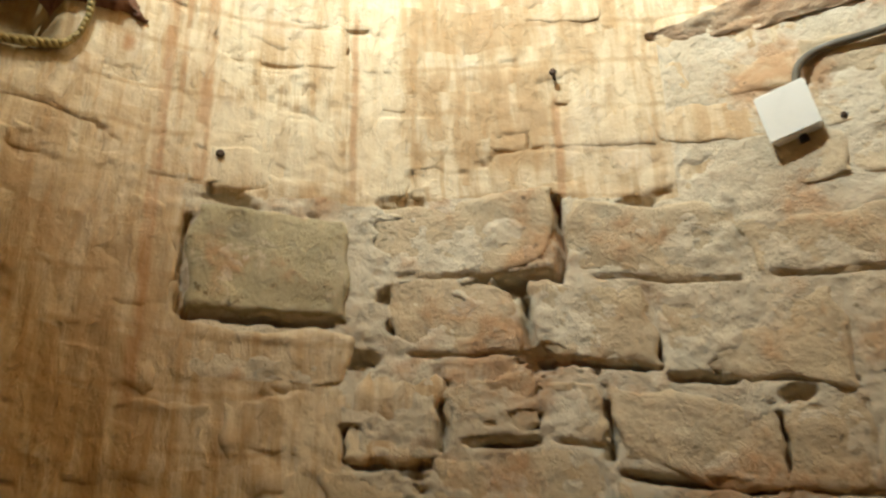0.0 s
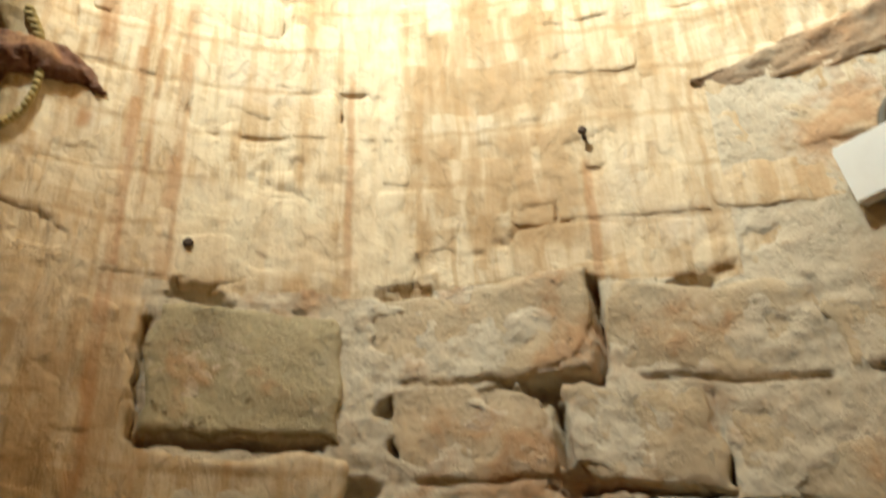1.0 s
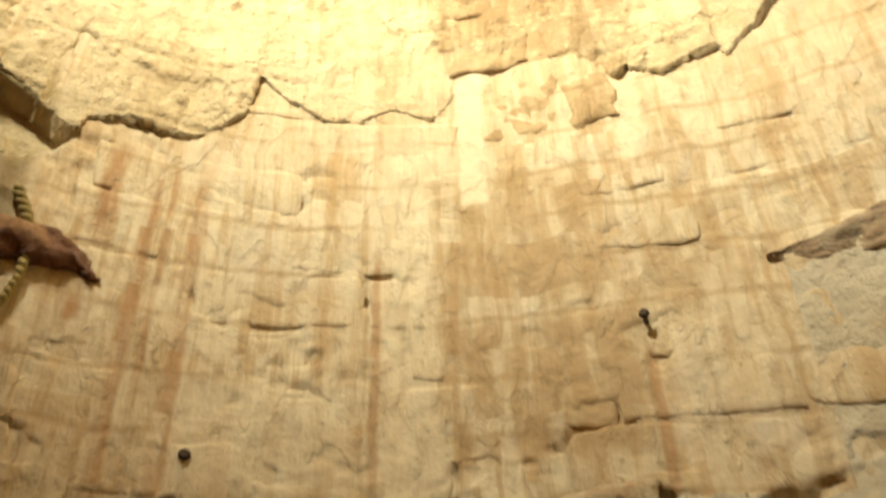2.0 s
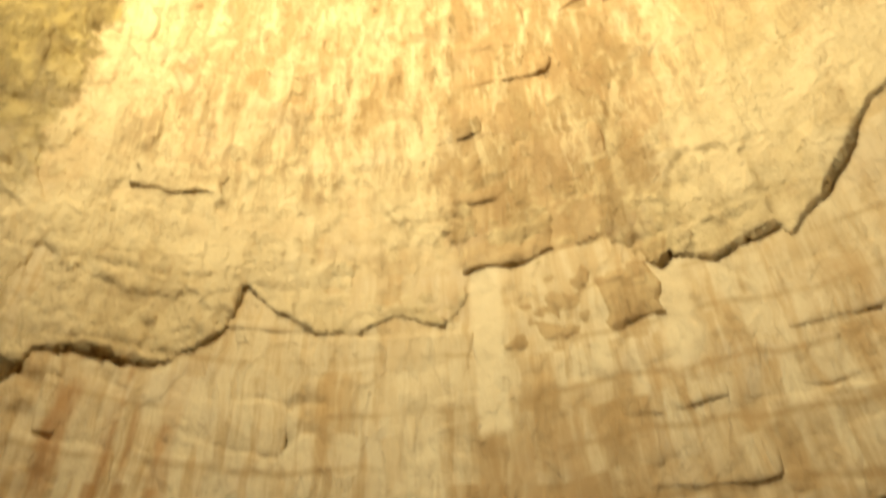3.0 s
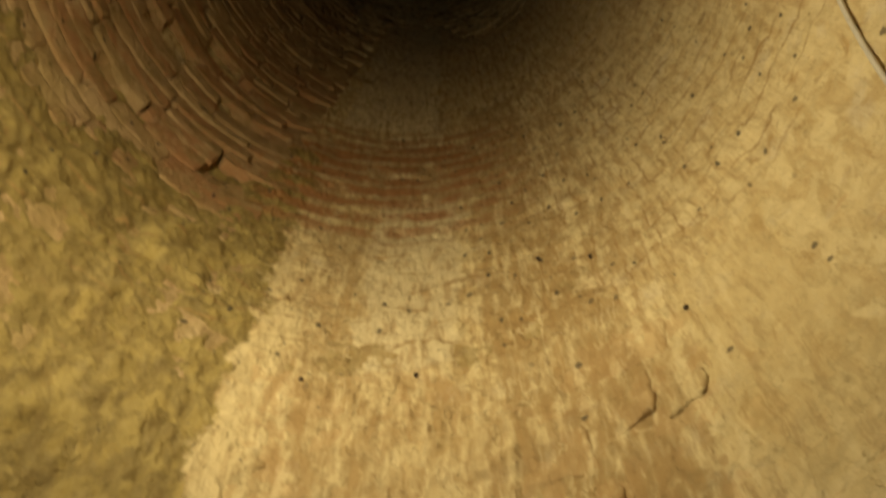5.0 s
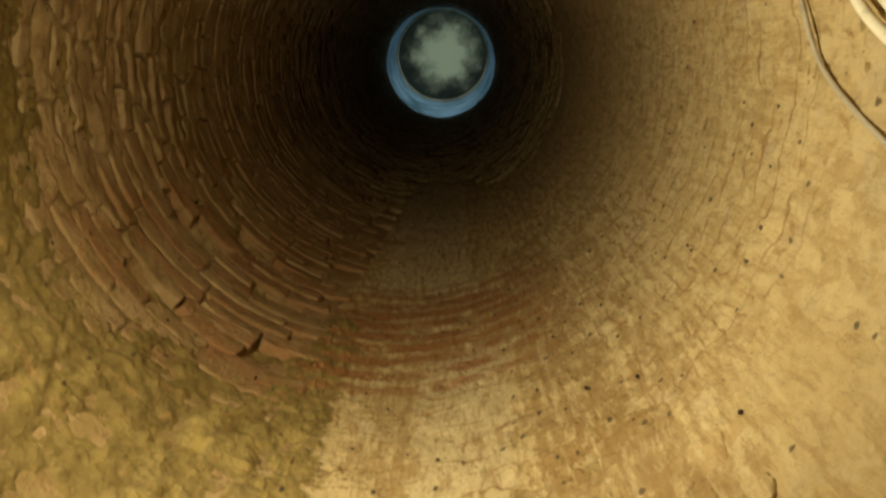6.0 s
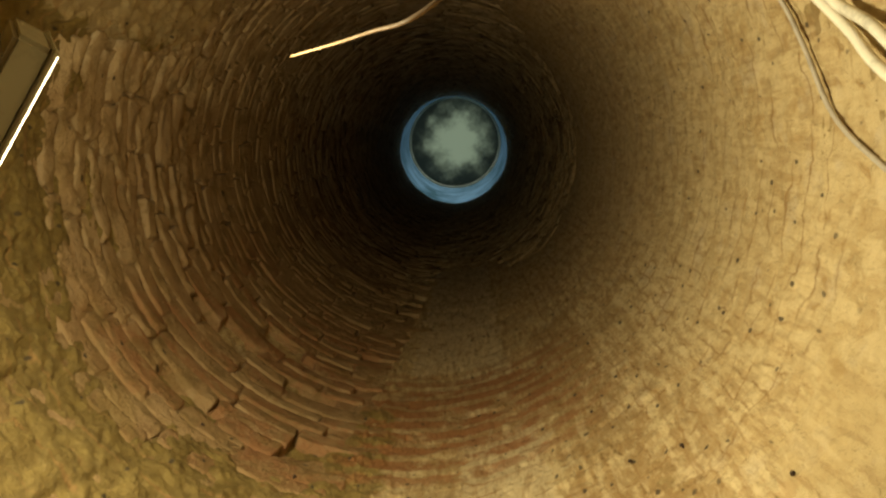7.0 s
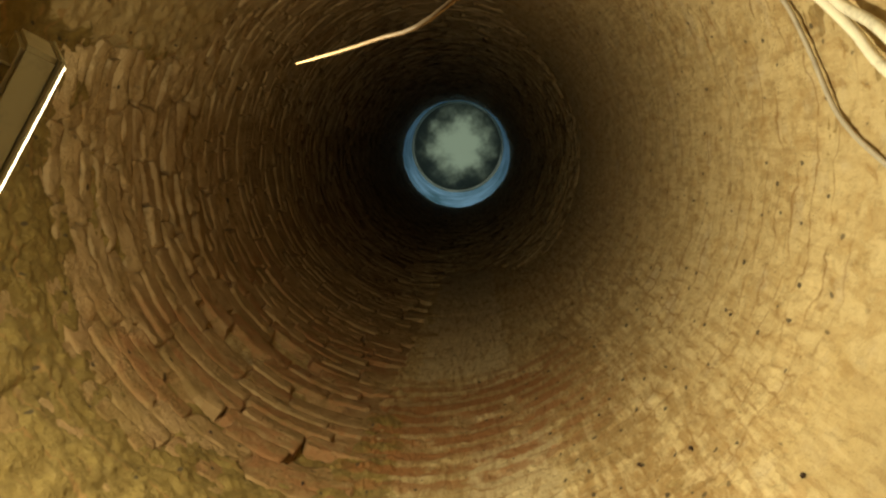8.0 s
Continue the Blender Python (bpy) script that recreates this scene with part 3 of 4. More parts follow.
def course_wall():
    az = np.concatenate([np.arange(-180, -44, 1.0), np.arange(-44, 44, 0.3), np.arange(44, 180, 2.0)])
    z = np.concatenate([np.arange(0, 1.2, 0.1), np.arange(1.2, 2.1, 0.005), np.arange(2.104, 2.85, 0.008), np.arange(2.85, 4.4, 0.05), np.arange(4.4, 8.0, 0.02), np.arange(8.0, 9, 0.05), np.arange(9, TOP, 0.4), [TOP]])
    A, Z = np.meshgrid(az, z)
    arc = A * radians(1) * R
    Zs = Z - drop(A)
    coated = np.maximum(smooth(1.97, 2.03, Zs + 0.05 * fbm(arc * 8, Z * 8, 3)), smooth(-23, -26, A + 5 * fbm(arc * 6, Z * 6, 3)))
    coated = np.maximum(coated, smooth(-9.5, -11.5, A + 3 * fbm(arc * 6 + 3, Z * 6, 3)) * smooth(1.66, 1.60, Zs))
    high = smooth(4.4, 5.2, Z)
    r = R - 0.0018 + 0.0013 * coated + high * (0.008 + 0.030 * smooth(0.0, 0.16, fbm(arc * 4 + 2, Z * 4, 4)) * smooth(-40, -60, A) + 0.020 * smooth(-46, -40, A) * smooth(150, 138, A)) + (0.013 - 0.007 * coated) * fbm(arc * 14, Z * 14, 4) + (0.011 - 0.006 * coated) * fbm(arc * 45 + 9, Z * 45, 4)
    # gaps where the mortar has fallen out
    r = r + 0.035 * (1 - 0.75 * coated) * smooth(0.17, 0.24, fbm(arc * 9 + 40, Z * 16 + 3, 4))
    cracks = [(a0 + 0.15 * (a1 - a0), a1, z0 - 0.005, z0 + 0.002, 0.015) for a0, a1, z0, z1 in BLOCKS if a0 > -10 or a0 == -23.5]
    cracks += [(a1 - 0.05, a1 + 0.30, z0, z1, 0.013) for a0, a1, z0, z1 in BLOCKS if a0 > -10]
    for a0, a1, z0, z1, d in GAPS + tuple(cracks):
        w = window(az, z, a0, a1, z0, z1, 3.0, 0.3)
        wz = Zs[w] + 0.010 * fbm(arc[w] * 30 + a0, Z[w] * 12, 3)
        wa = A[w] + 0.8 * fbm(arc[w] * 10 + a0, Z[w] * 25, 3)
        m = smooth(a0 - 0.3, a0 + 0.3, wa) * smooth(a1 + 0.3, a1 - 0.3, wa) * smooth(z0 - 0.003, z0 + 0.003, wz) * smooth(z1 + 0.003, z1 - 0.003, wz)
        r[w] = r[w] + d * m
    for (a0, a1, z0, z1), mid, lost in COURSES:
        if lost:
            a0, a1 = mid - (a1 - a0) / 2, mid + (a1 - a0) / 2
            w = window(az, z, a0, a1, z0, z1, 3.0, 0.1)
            r[w] = r[w] + 0.05 * smooth(a0 - 0.6, a0 + 0.6, A[w]) * smooth(a1 + 0.6, a1 - 0.6, A[w]) * smooth(z0 - 0.012, z0 + 0.008, Z[w]) * smooth(z1 + 0.012, z1 - 0.008, Z[w])
    # the broken niche
    d = np.hypot((A + 42.0) / 6.0, (Z - 2.36) / 0.15) + 0.6 * fbm(arc * 9, Z * 9, 4)
    r = r + 0.16 * smooth(1.0, 0.80, d)
    d = np.hypot((A + 41.5) / 7.5, (Z - 2.62) / 0.085) + 0.5 * fbm(arc * 9 + 7, Z * 9, 4)
    r = r + 0.16 * smooth(1.0, 0.80, d)
    t = np.radians(A)
    n, m = len(az), len(z)
    inner = np.stack([r * np.sin(t), r * np.cos(t), Z], -1).reshape(-1, 3)
    k = 72
    ring = np.radians(np.arange(k) * 360 / k)
    out = np.array([(((R + THICK) * math.sin(a)), ((R + THICK) * math.cos(a)), zz) for zz in (0.0, TOP) for a in ring])
    faces = [tuple(map(int, f)) for f in grid_faces(n, m, 0, True)[:, ::-1]]
    b = n * m
    faces += [(b + i, b + (i + 1) % k, b + k + (i + 1) % k, b + k + i) for i in range(k)]
    ob = raw("wall_shaft", [tuple(p) for p in np.vstack([inner, out])], faces, M_MORTAR)
    ob.data.materials.append(M_LIME)
    ob.data.materials.append(M_BRICK)
    ob.data.materials.append(M_BARE)
    c = (coated[:-1] > 0.5).astype(int)
    c = np.where((A[:-1] > 19.5) & (Z[:-1] < 2.33), 0, c)
    c = np.where(Z[:-1] > 2.86, 3, c)
    c = np.where((np.abs(A[:-1]) > 60) | (Z[:-1] > 4.2), 2, c)
    ob.data.polygons.foreach_set("material_index", np.concatenate([c.reshape(-1), np.zeros(k, int)]))
    return ob


GAPS = (
    (3.0, 8.8, 1.815, 1.838, 0.08), (-23.5, -11.0, 1.741, 1.755, 0.06), (-24.05, -23.6, 1.75, 1.94, 0.04),
    (6.5, 15.0, 1.661, 1.674, 0.06), (-9.9, -8.9, 1.50, 1.56, 0.05), (-9.0, -2.4, 1.489, 1.502, 0.06),
    (-2.2, -1.4, 1.52, 1.64, 0.04), (11.4, 12.1, 1.50, 1.60, 0.05), (24.2, 25.0, 1.48, 1.60, 0.04),
    (8.75, 9.25, 1.84, 2.0, 0.07), (5.4, 6.0, 1.70, 1.80, 0.06), (12.5, 23.5, 1.470, 1.482, 0.05),
    (14.6, 16.4, 1.665, 1.72, 0.04), (0.5, 6.0, 1.521, 1.533, 0.05), (16.8, 22.0, 1.646, 1.659, 0.05),
)
BLOCKS = (
    (-33.2, -24.8, 1.75, 1.965), (-23.5, -9.9, 1.754, 1.966), (-7.9, 8.3, 1.842, 2.000), (9.5, 23.8, 1.835, 1.985),
    (24.3, 37.0, 1.840, 1.950), (-34.0, -25.2, 1.60, 1.735), (-24.2, -9.5, 1.622, 1.729), (-6.3, 5.0, 1.690, 1.832),
    (6.3, 15.9, 1.672, 1.815), (16.9, 30.7, 1.657, 1.825), (31.4, 41.0, 1.665, 1.825), (-19.5, -10.5, 1.44, 1.612),
    (-9.5, -2.2, 1.500, 1.665), (-1.3, 6.1, 1.532, 1.646), (6.6, 11.4, 1.524, 1.634), (12.1, 24.2, 1.480, 1.620),
    (25.1, 30.9, 1.480, 1.628), (31.6, 42.0, 1.490, 1.645), (-11.3, -3.3, 1.320, 1.478), (-2.7, 11.1, 1.345, 1.512),
    (11.5, 23.9, 1.320, 1.460), (24.7, 36.0, 1.320, 1.462), (-33.5, -20.5, 1.44, 1.592), (-24.0, -12.0, 1.280, 1.425),
)
wall = tagged(course_wall(), "round shaft wall of lime mortar and weathered limestone", "wall", kind="structure")

for k, (a0, a1, z0, z1) in enumerate(BLOCKS):
    mat = M_MOSSY if k == 1 else M_LIME if k in (0, 5, 6, 11, 12, 22, 23) else M_STONE
    stone("stone_block", (a0, a1, z0, z1), mat, wall, nu=26, nv=18, face=0.009 if k == 1 else random.uniform(0.0, 0.005) if mat is M_STONE else 0.001, rough=0.015,
          round_off=0.009, wobble=0.015)

# small limewashed courses over the large blocks
ROWS_B = (2.005, 2.105, 2.200, 2.297, 2.405, 2.530, 2.635, 2.765, 2.88)
for j, (z0, z1) in enumerate(zip(ROWS_B, ROWS_B[1:])):
    a = -34.0 + random.uniform(0, 4) if z1 > 2.2 and z0 < 2.65 else -46 + random.uniform(0, 4)
    while a < 48:
        w = random.uniform(6.5, 13.0)
        bare = a > 19 and z1 < 2.32
        stone("limewashed_stone", (a, a + w - 0.3, z0 + 0.003, z1 - 0.003), M_STONE if bare else M_LIME, wall, nu=20, nv=11,
              face=random.uniform(-0.003, 0.001), rough=0.018 if bare else 0.006, round_off=0.005, wobble=0.008, lean=random.uniform(-0.0015, 0.0010))
        a += w

# plaster sheet with a ragged lower edge
EDGE_AZ = (-90, -44, -38.8, -33.9, -33.3, -30.4, -27.7, -24.8, -22.0, -20.9, -20.3, -17.8, -14.4, -11.6, -8.3, -5.0, -3.8, -2.8, -2.0, 4, 9.7, 11.4, 12.2, 15.1, 17.6, 19.8, 20.4, 23.7, 26.1, 29, 36, 90)
EDGE_Z = (2.75, 2.74, 2.697, 2.629, 2.667, 2.685, 2.671, 2.682, 2.738, 2.772, 2.868, 2.813, 2.762, 2.765, 2.797, 2.767, 2.796, 2.843, 2.90, 2.87, 2.831, 2.793, 2.811, 2.770, 2.786, 2.783, 2.757, 2.806, 2.851, 2.93, 2.98, 3.0)


TEARS = ((-94.0, -91.4, 4.39, 4.40, -0.06), (-97.6, -96.2, 4.66, 4.67, -0.05), (-84.0, -82.6, 4.9, 4.91, -0.05), (-70.5, -69.0, 4.6, 4.61, -0.05), (-105, -103.8, 5.1, 5.11, -0.05),
         (-74, -62, 4.55, 5.0, 0.016), (-66, -55, 4.15, 4.5, 0.014), (-58, -47, 4.62, 4.95, 0.016), (-92, -80, 4.1, 4.6, 0.018), (-52, -44, 3.7, 4.05, 0.012),
         (-104, -96, 4.4, 4.75, 0.02), (-180, -150, 5.0, 6.6, 0.03), (-136, -126, 4.5, 5.0, 0.02), (-120, -110, 4.3, 4.8, 0.02), (-24, -14, 4.3, 4.5, 0.005),
         (14, 24, 4.25, 4.5, 0.006), (26, 40, 4.5, 4.9, 0.006), (40, 56, 4.1, 4.6, 0.007), (58, 70, 4.7, 5.2, 0.007), (64, 78, 5.4, 6.0, 0.007))


def plaster_sheet():
    az = np.concatenate([np.arange(-180, -45, 0.6), np.arange(-45, 45, 0.22), np.arange(45, 160, 0.6)])
    z = np.concatenate([np.arange(2.58, 3.1, 0.005), np.arange(3.1, 6.3, 0.012), np.arange(6.3, 12.6, 0.04)])
    A, Z = np.meshgrid(az, z)
    arc = A * radians(1) * R
    edge = np.interp(A, EDGE_AZ, EDGE_Z) + 0.012 * fbm(arc * 60, Z * 20, 3)
    thick = 0.004 + 0.004 * smooth(-0.12, 0.2, fbm(arc * 5 + 3, Z * 0.5, 2))
    near_edge = smooth(edge + 0.30, edge + 0.08, Z)
    thick = thick + 0.011 * near_edge * np.maximum(smooth(-36, -33, A) * smooth(-20, -21.5, A), np.maximum(smooth(10, 11.5, A) * smooth(20.3, 19.5, A), smooth(23.2, 24.2, A) * smooth(28.5, 27, A)))
    thick = thick - 0.010 * smooth(-2.6, -1.5, A) * smooth(9.8, 9.0, A) * smooth(3.0, 2.85, Z)
    rough = smooth(-36, -44, A)
    calm = 1 - 0.45 * smooth(4.2, 5.0, Z) * (1 - rough)
    r = R - thick - 0.012 * fbm(arc * 4, Z * 4, 3) - calm * (0.014 + 0.020 * rough) * fbm(arc * 16, Z * 9, 5)
    r = r - 0.004 * fbm(arc * 55, Z * 6, 3) - calm * (0.009 + 0.012 * rough) * fbm(arc * 36, Z * 26, 4)
    # flaked places: the top skin has come off
    flake = fbm(arc * 7 + 2, Z * 5.5 + 1, 5)
    Aw = A + 14 * fbm(arc * 4 + 11, Z * 3, 4)
    r = r + 0.008 * smooth(0.02, 0.05, flake) * smooth(22, 14, Aw)
    knobs = fbm(arc * 12 + 8, Z * 7 + 4, 4)
    r = r - (0.010 * smooth(-24, -18, Aw) * smooth(-2, -6, Aw) * smooth(3.25, 3.4, Z) * smooth(4.3, 4.1, Z) + 0.010 * rough) * smooth(0.03, 0.08, knobs)
    # traces of the courses beneath
    line = np.abs(((Z - 2.7) / 0.165) % 1 - 0.5)
    r = r + 0.005 * smooth(0.42, 0.5, line) * smooth(-0.08, 0.1, fbm(arc * 3, Z * 5 + 9, 3))
    # torn skins with a shadowed lower lip
    for a0, a1, z0, z1, d in TEARS:
        w = window(az, z, a0, a1, z0, z1, 5.0, 0.3)
        wa, wz = A[w] + 5 * fbm(arc[w] * 9 + a0, Z[w] * 7, 4), Z[w] + 0.16 * fbm(arc[w] * 7 + z0, Z[w] * 7, 4)
        r[w] = r[w] - d * smooth(a0 - 0.7, a0 + 0.7, wa) * smooth(a1 + 0.7, a1 - 0.7, wa) * smooth(z0 - 0.006, z0 + 0.006, wz) * smooth(z1 + 0.10, z1 - 0.10, wz)
    # on the bare side it ends in a ragged line, and the masonry comes through
    ragged = np.maximum(np.maximum(smooth(-38, -46, A), smooth(98, 112, A)), smooth(6.2, 8.0, Z))
    r = r + 0.05 * smooth(-0.16, 0.16, Z - coat_top(A) + 1.5 * ragged * fbm(arc * 3 + 5, Z * 3, 5))
    r = np.where(Z < edge, R + 0.05, r)
    t = np.radians(A)
    v = np.stack([r * np.sin(t), r * np.cos(t), Z], -1).reshape(-1, 3)
    return raw("plaster_sheet", [tuple(p) for p in v], [tuple(map(int, f)) for f in grid_faces(len(az), len(z))[:, ::-1]], M_PLASTER, wall,
               "cracked cream lime plaster with brown runs")


plaster_sheet()

# bare stones that show where the plaster has gone
for a0, a1, z0, z1 in ((-3.6, 4.0, 2.890, 3.010), (-0.8, 6.0, 2.705, 2.855), (5.6, 10.8, 2.900, 3.030), (6.6, 10.6, 2.700, 2.840), (1.6, 9.8, 3.070, 3.215),
                       (-4.9, 0.8, 3.060, 3.200), (-4.2, 3.4, 3.260, 3.400), (4.0, 11.5, 3.270, 3.420), (-3.8, 6.4, 3.455, 3.560), (7.2, 14.5, 3.470, 3.640),
                       (-4.4, 4.8, 3.610, 3.790), (5.4, 12.6, 3.690, 3.870), (-3.9, 5.6, 3.850, 4.010), (6.4, 17.0, 3.920, 4.100)):
    stone("bare_stone", (a0, a1, z0, z1), M_BARE, wall, nu=20, nv=12, face=0.002 if z1 < 2.87 else 0.003 if z0 < 3.05 else 0.0055, rough=0.014, round_off=0.008, wobble=0.014, sag=False)

# the courses of the upper shaft
far_v, far_f, base, near_count = [], [], 0, 0
for spec, mid, lost in COURSES:
    if lost:
        continue
    rubble = spec[2] < 6.9 and mid < -100
    how = dict(face=random.uniform(0.0, 0.016) if rubble else random.uniform(-0.002, 0.006), rough=0.026 if rubble else 0.013,
               round_off=0.012 if rubble else 0.006, wobble=0.022 if rubble else 0.009, sag=False)
    if near_count < 298:
        near_count += 1
        stone("shaft_stone", spec, M_BRICK, wall, nu=15, nv=8, **how)
    else:
        near = spec[2] < 11
        v, f, c = stone_data(*spec, nu=6 if near else 4, nv=4 if near else 3, **how)
        far_v.append(v)
        far_f += [tuple(i + base for i in q) for q in f]
        base += len(v)
# plain rubble courses round the unlit back
z = 0.02
while z < 4.2:
    h = random.uniform(0.16, 0.22)
    a = 50.0
    while a < 305:
        w = random.uniform(10, 18)
        v, f, c = stone_data(a, a + w - 0.6, z + 0.006, z + h - 0.006, nu=6, nv=4, rough=0.01, round_off=0.02, sag=False)
        far_v.append(v)
        far_f += [tuple(i + base for i in q) for q in f]
        base += len(v)
        a += w
    z += h
tagged(raw("shaft_courses", [tuple(p) for p in np.vstack(far_v)], far_f, M_BRICK, wall, "rings of dark weathered stone courses"), kind="stuff")

# floor of the shaft, ground round the mouth
def disc(r, z, thick, n=64, hole=0.0):
    bm = bmesh.new()
    if hole <= 0:
        bmesh.ops.create_cone(bm, cap_ends=True, segments=n, radius1=r, radius2=r, depth=thick, matrix=Matrix.Translation((0, 0, z - thick / 2)))
    else:
        rows = []
        for rr, zz in ((hole, z), (r, z), (r, z - thick), (hole, z - thick)):
            rows.append([bm.verts.new(at(360 * i / n, zz, rr)) for i in range(n)])
        for a, b in zip(rows, rows[1:] + rows[:1]):
            for i in range(n):
                bm.faces.new((a[i], b[i], b[(i + 1) % n], a[(i + 1) % n]))
    return bm


tagged(part("floor", disc(R + THICK, 0.0, 0.25), M_MORTAR, None), "trodden earth and lime floor of the shaft", "floor", kind="structure")
tagged(part("ground", disc(60.0, TOP, 0.5, 96, R + THICK - 0.02), M_MORTAR, None), "bare earth round the mouth of the shaft", "ground", kind="structure")

# ---- mouth of the shaft ----
LEAN_TOP = Vector((0.098, -0.152, 0.0))
mouth = tagged(new("shaft_cover"), "round dirty translucent cover on an added daylight-blue collar", "cover")
mouth.location = (0, 0, TOP)


def collar():
    bm = bmesh.new()
    rows = []
    for k in range(9):
        s = k / 8
        rows.append([bm.verts.new(at(360 * i / 48, 4.0 * s, R + 0.02) + LEAN_TOP * s) for i in range(48)])
    for a, b in zip(rows, rows[1:]):
        for i in range(48):
            f = bm.faces.new((a[i], b[i], b[(i + 1) % 48], a[(i + 1) % 48]))
            f.smooth = True
    return bm


def ring(z, r, t, shift):
    bm = bmesh.new()
    rows = []
    for k in range(8):
        q = 2 * math.pi * k / 8
        rows.append([bm.verts.new(at(360 * i / 64, z + t * math.sin(q), r + t * math.cos(q)) + shift) for i in range(64)])
    for a, b in zip(rows, rows[1:] + rows[:1]):
        for i in range(64):
            f = bm.faces.new((a[i], b[i], b[(i + 1) % 64], a[(i + 1) % 64]))
            f.smooth = True
    return bm


part("collar", collar(), M_COLLAR, mouth, "added translucent collar coloured as blue daylight")
part("rim", ring(4.0, R - 0.01, 0.035, LEAN_TOP), M_RIM, mouth, "thin pale metal rim")
bm = disc(R, 4.06, 0.02)
bm.transform(Matrix.Translation(LEAN_TOP))
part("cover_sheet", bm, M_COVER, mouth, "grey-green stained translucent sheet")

# ---- floodlight ----
flood = tagged(new("floodlight"), "lit grey floodlight with a glowing front glass", "lamp")
flood.matrix_world = lamp_pose
part("housing", slab(0.34, 0.22, 0.075, 0.010, pose(0, 0, 0.045)), M_HOUSING, flood)
part("front_frame", slab(0.35, 0.232, 0.012, 0.004, pose(0, 0, 0.008)), M_HOUSING, flood)
part("glass", slab(0.325, 0.208, 0.004, 0.001, pose(0, 0, 0.0)), M_GLOW, flood, "glowing warm white glass")
for k in range(7):
    part("cooling_fin", slab(0.004, 0.19, 0.03, 0.001, pose(-0.12 + 0.04 * k, 0, 0.096)), M_HOUSING, flood)
inv = lamp_pose.inverted()
wall_spot = inv @ at(-137, 3.95, R + 0.03)
part("bracket", tube([(0.0, 0.0, 0.08), (0.0, 0.02, 0.16), wall_spot], 0.012), M_IRON, flood, "rusty iron bracket")

# ---- junction box ----
box = tagged(new("junction_box"), "white square plastic junction box on the stone wall", "junction box")
box.matrix_world = Matrix.Translation(at(30.0, 2.045, R - 0.02)) @ pose(0, 0, 0, 0, 0, -30.2) @ pose(0, 0, 0, 12, -8, 0)
part("body", slab(0.088, 0.036, 0.088, 0.004, pose(0, 0.006, 0)), M_BOX, box)
part("lid", slab(0.091, 0.010, 0.091, 0.003, pose(0, -0.018, 0)), M_BOX, box)
bm = bmesh.new()
bmesh.ops.create_cone(bm, cap_ends=True, segments=16, radius1=0.009, radius2=0.007, depth=0.014, matrix=pose(0.006, 0.004, -0.05))
part("cable_gland", bm, M_BLACK, box, "black rubber gland")

cable = part("conduit", tube([at(30.9, 2.07, R - 0.02), at(31.3, 2.125, R - 0.022), at(32.6, 2.153, R - 0.014), at(34.6, 2.158, R - 0.012), at(38.6, 2.145, R - 0.015), at(46, 2.13, R - 0.01)], 0.0078), M_CONDUIT, None)
tagged(cable, "grey-brown electric conduit running along the stones", "cable")

# ---- nails ----
def nail(az, z, length, size=1.0):
    ob = tagged(new("iron_nail"), "rusty iron nail driven into the limewashed joint", "nail", "nails in the wall")
    ob.location = at(az, z, R)
    ob.rotation_euler = (0, 0, radians(-az))
    bm = bmesh.new()
    bmesh.ops.create_cone(bm, cap_ends=True, segments=8, radius1=0.005 * size, radius2=0.004 * size, depth=length, matrix=pose(0, -length / 2 + 0.01, 0, 90))
    part("shank", bm, M_IRON, ob)
    bm = bmesh.new()
    bmesh.ops.create_cone(bm, cap_ends=True, segments=10, radius1=0.010 * size, radius2=0.007 * size, depth=0.006, matrix=pose(0, -length + 0.012, 0, 90))
    part("head", bm, M_IRON, ob)


nail(9.7, 2.262, 0.035, 0.8)
nail(34.0, 2.02, 0.016, 0.6)
nail(-21.7, 2.075, 0.02, 0.9)

# ---- cables high up ----
for name, pts, rad, mat, label in (
    ("power_cable", [at(80, 4.36, R - 0.05), at(74.9, 4.24, R - 0.045), at(70.3, 4.13, R - 0.04), at(66, 4.0, R - 0.05), at(60, 3.75, R - 0.04)], 0.014, M_WHITE_CABLE, "dusty white power cable clipped along the shaft wall"),
    ("power_cable", [at(80, 4.24, R - 0.05), at(74.2, 4.15, R - 0.05), at(70.6, 4.0, R - 0.05), at(66, 3.86, R - 0.05), at(60, 3.62, R - 0.04)], 0.014, M_WHITE_CABLE, "dusty white power cable clipped along the shaft wall"),
    ("twin_wire", [at(82, 4.70, R - 0.02), at(77.2, 4.565, R - 0.02), at(70.1, 4.49, R - 0.022), at(61.3, 4.37, R - 0.02), at(55.4, 4.09, R - 0.02), at(50, 3.7, R - 0.02)], 0.007, M_WIRE, "thin grey twin wire hanging on the plaster"),
):
    tagged(part(name, tube(pts, rad), mat, None), label, "cable")

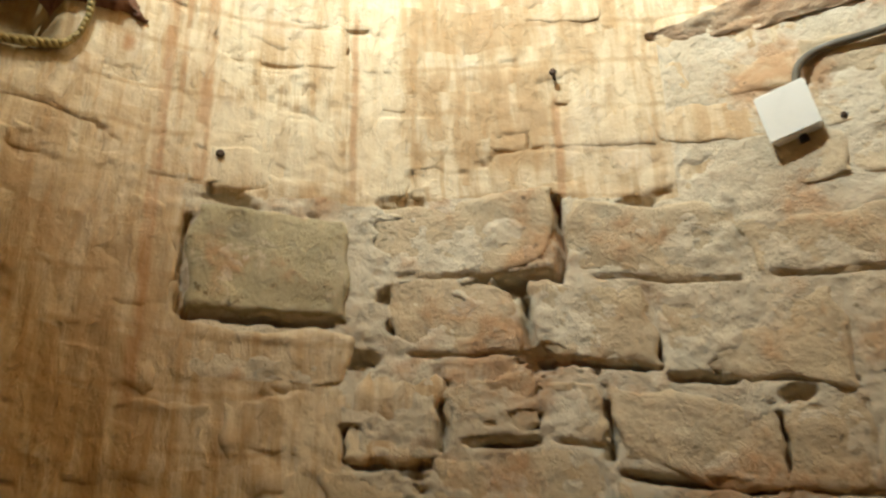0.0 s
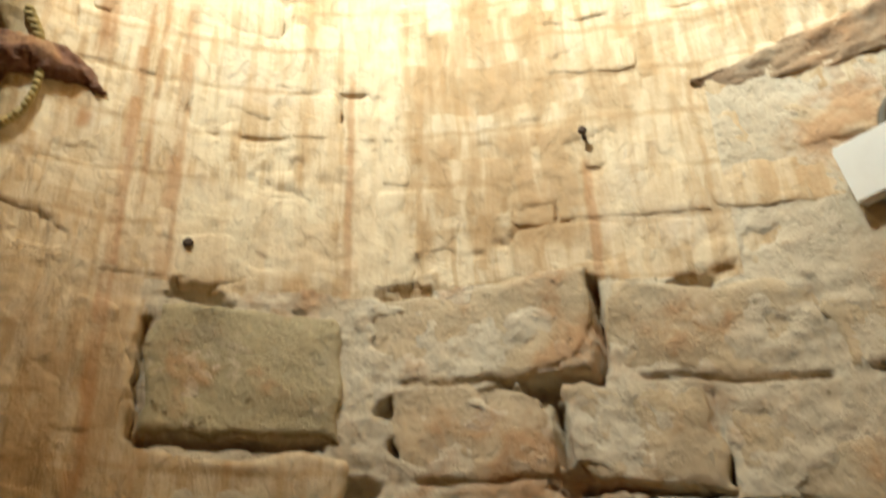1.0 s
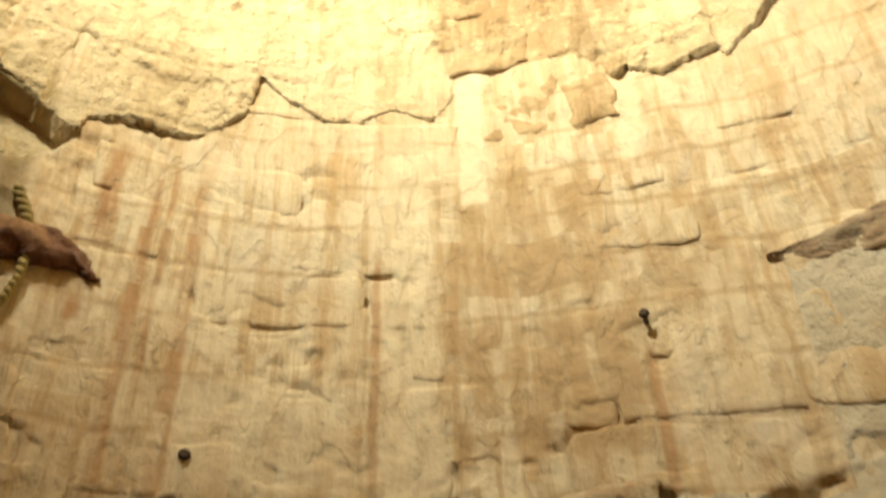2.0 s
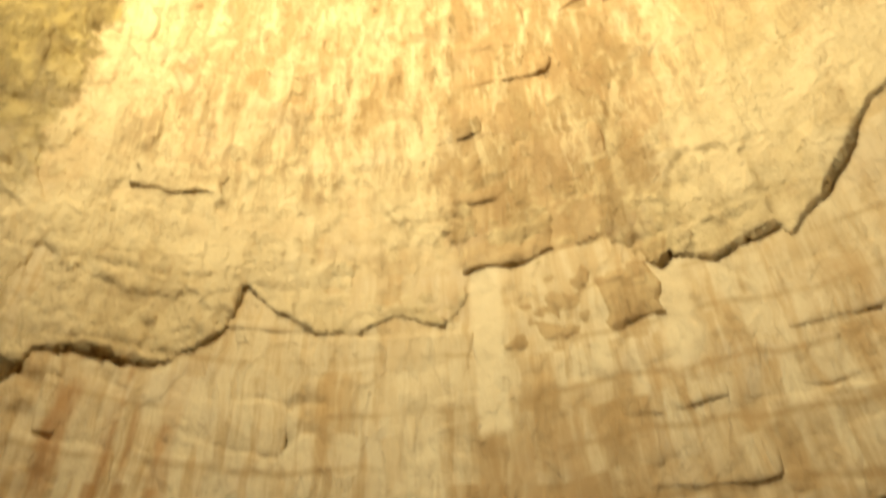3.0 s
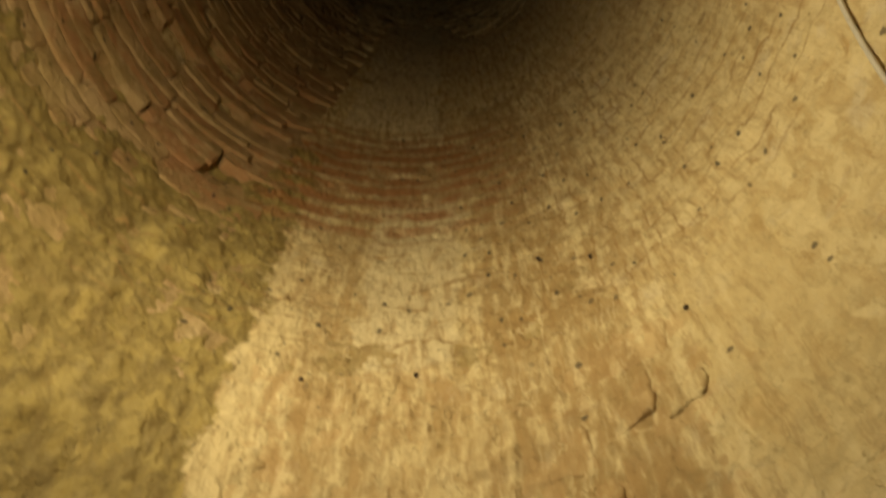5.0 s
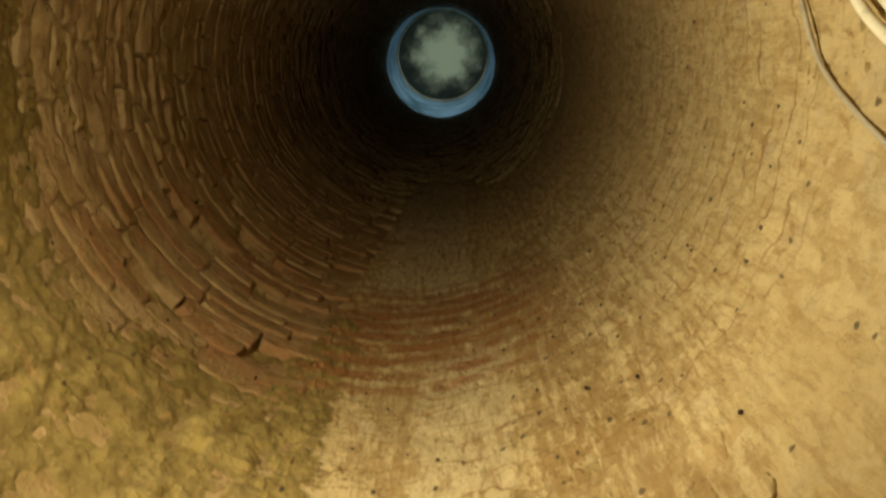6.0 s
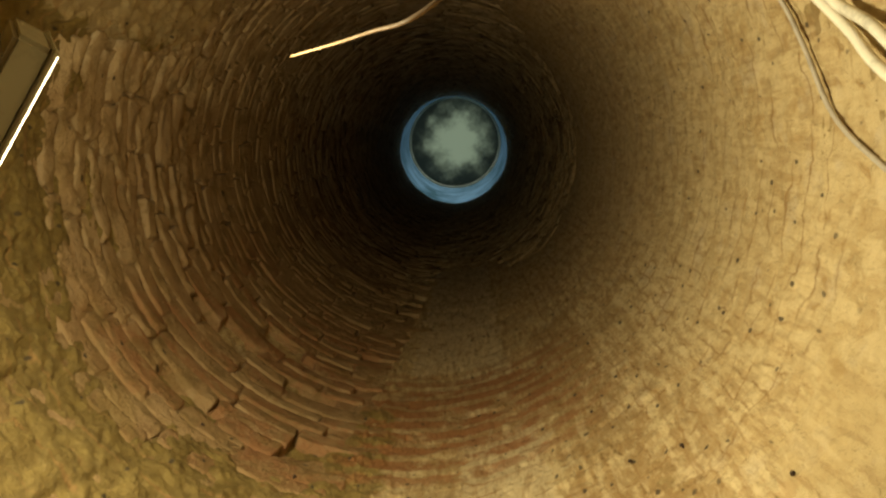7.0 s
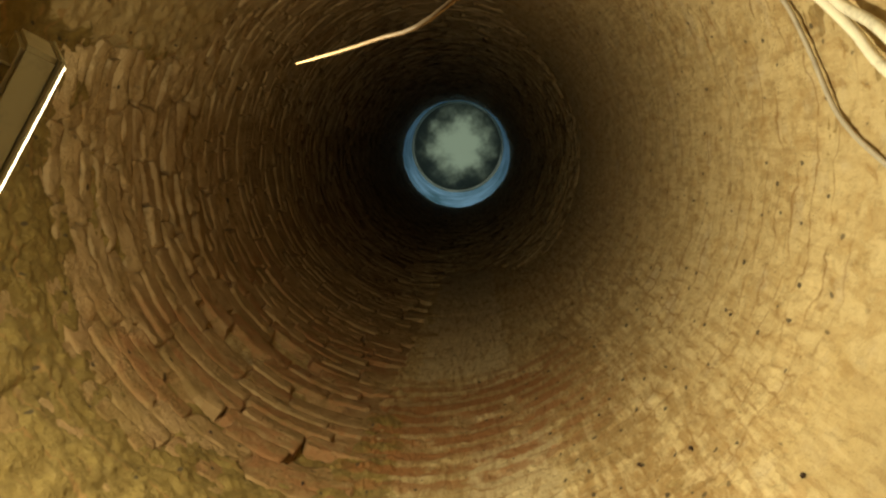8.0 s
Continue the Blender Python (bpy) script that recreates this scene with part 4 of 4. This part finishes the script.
# ---- broken stones beside the niche and the ledge ----
tagged(stone("broken_stone", (-38.5, -30.3, 2.338, 2.420), M_RED, None, nu=40, nv=24, face=0.030, rough=0.045, round_off=0.03, wobble=0.016, sag=False),
       "dark reddish broken stone jutting from the niche", "stone")
def broken_edge():
    """A long wedge of torn masonry that widens along the wall."""
    v, f, c = stone_data(18.6, 48.0, -0.5, 0.5, nu=90, nv=22, face=0.0, rough=0.0, round_off=0.001, wobble=0.0, sag=False)
    az = np.degrees(np.arctan2(v[:, 0], v[:, 1]))
    arc = az * radians(1) * R
    u = np.clip((az - 18.6) / 29.4, 0, 1)
    low = np.interp(az, (18.6, 21, 28.7, 33, 48), (2.312, 2.288, 2.258, 2.248, 2.205)) + 0.016 * fbm(arc * 22, az * 0.3, 4)
    high = np.interp(az, (18.6, 22, 27, 34, 48), (2.318, 2.328, 2.338, 2.335, 2.31)) + 0.010 * fbm(arc * 25 + 9, az * 0.3, 4)
    s = v[:, 2] + 0.5
    z = low + (high - low) * s
    depth = np.interp(s, (0, 0.12, 0.5, 0.85, 1.0), (0.0, 0.004, 0.010, 0.022, 0.002)) * (0.35 + 0.65 * u) + 0.024 * fbm(arc * 20, z * 38, 5) + 0.010 * fbm(arc * 60, z * 120, 3)
    front = np.arange(len(v)) < 90 * 22
    r = np.where(front, R - 0.003 - np.maximum(depth, -0.004), R + 0.06)
    t = np.radians(az)
    v = np.stack([r * np.sin(t), r * np.cos(t), z], -1)
    ob = raw("ledge_stone", [tuple(p) for p in v - np.array(at(30, 2.27))], f, M_LEDGE, None)
    ob.location = at(30, 2.27)
    return ob


tagged(broken_edge(), "long brown broken stone ledge under the plaster", "stone")

# ---- old rope hanging out of the niche ----
def rope_line(n=90):
    """Centre line of the rope along the rim of the niche, and beyond it into the hole."""
    knots = ((-45.0, 2.20), (-41.5, 2.196), (-38.6, 2.212), (-36.3, 2.228), (-35.2, 2.260), (-34.6, 2.309), (-34.6, 2.365), (-35.3, 2.420), (-36.6, 2.47))
    for i in range(n):
        u = i / (n - 1) * (len(knots) - 1)
        k = np.arange(len(knots))
        yield at(float(np.interp(u, k, [q[0] for q in knots])), float(np.interp(u, k, [q[1] for q in knots])), R - 0.014), i


rope = tagged(new("rope"), "old greenish yellow twisted rope at the niche", "rope")
rope.location = at(-36.3, 2.23, R)
for turn in range(3):
    pts = []
    for q, i in rope_line():
        ang = i * 0.75 + turn * 2 * math.pi / 3
        out = Vector((q.x, q.y, 0)).normalized()
        pts.append(q + 0.0052 * (math.cos(ang) * out + math.sin(ang) * Vector((out.y * 0.5, -out.x * 0.5, 0.85))) - rope.location)
    part("strand", tube(pts, 0.0056, 6, 2), M_ROPE, rope)

# ---- split cane stuck in a joint ----
tagged(part("split_cane", tube([at(112, 3.02, R + 0.03), (0.66, -0.12, 3.08), (0.328, -0.086, 3.2), (0.21, -0.141, 3.42), (0.041, -0.291, 4.05)], 0.0062, 8, taper=0.3), M_REED, None),
       "pale split cane sticking out of the masonry", "cane")

# ---- iron stubs left in the plaster ----
for az, z in ((-0.9, 4.0), (20.2, 4.03), (-29.6, 4.2), (4.3, 4.86), (2.2, 5.53), (30.8, 5.05), (12.0, 4.67), (-14.9, 4.24), (-53.8, 5.33), (-72.5, 5.37)):
    nail(az, z, 0.020, 0.75)

# ---- loose plaster flakes with a lip ----
for a0, a1, z0, z1 in ((-22.0, -16.4, 3.520, 3.590), (-15.0, -9.4, 3.775, 3.840), (-7.4, -0.4, 3.955, 4.010), (1.8, 3.6, 3.475, 3.540), (-37.8, -35.0, 3.795, 3.860),
                       (-31.0, -23.6, 3.085, 3.150), (-5.8, -1.2, 3.262, 3.320), (14.0, 18.3, 3.660, 3.740), (-50.5, -47.0, 4.140, 4.220), (-46.0, -42.0, 4.680, 4.780)):
    stone("plaster_flake", (a0, a1, z0, z1), M_PLASTER, wall, nu=18, nv=9, face=0.010, rough=0.012, round_off=0.004, wobble=0.016, sag=False)
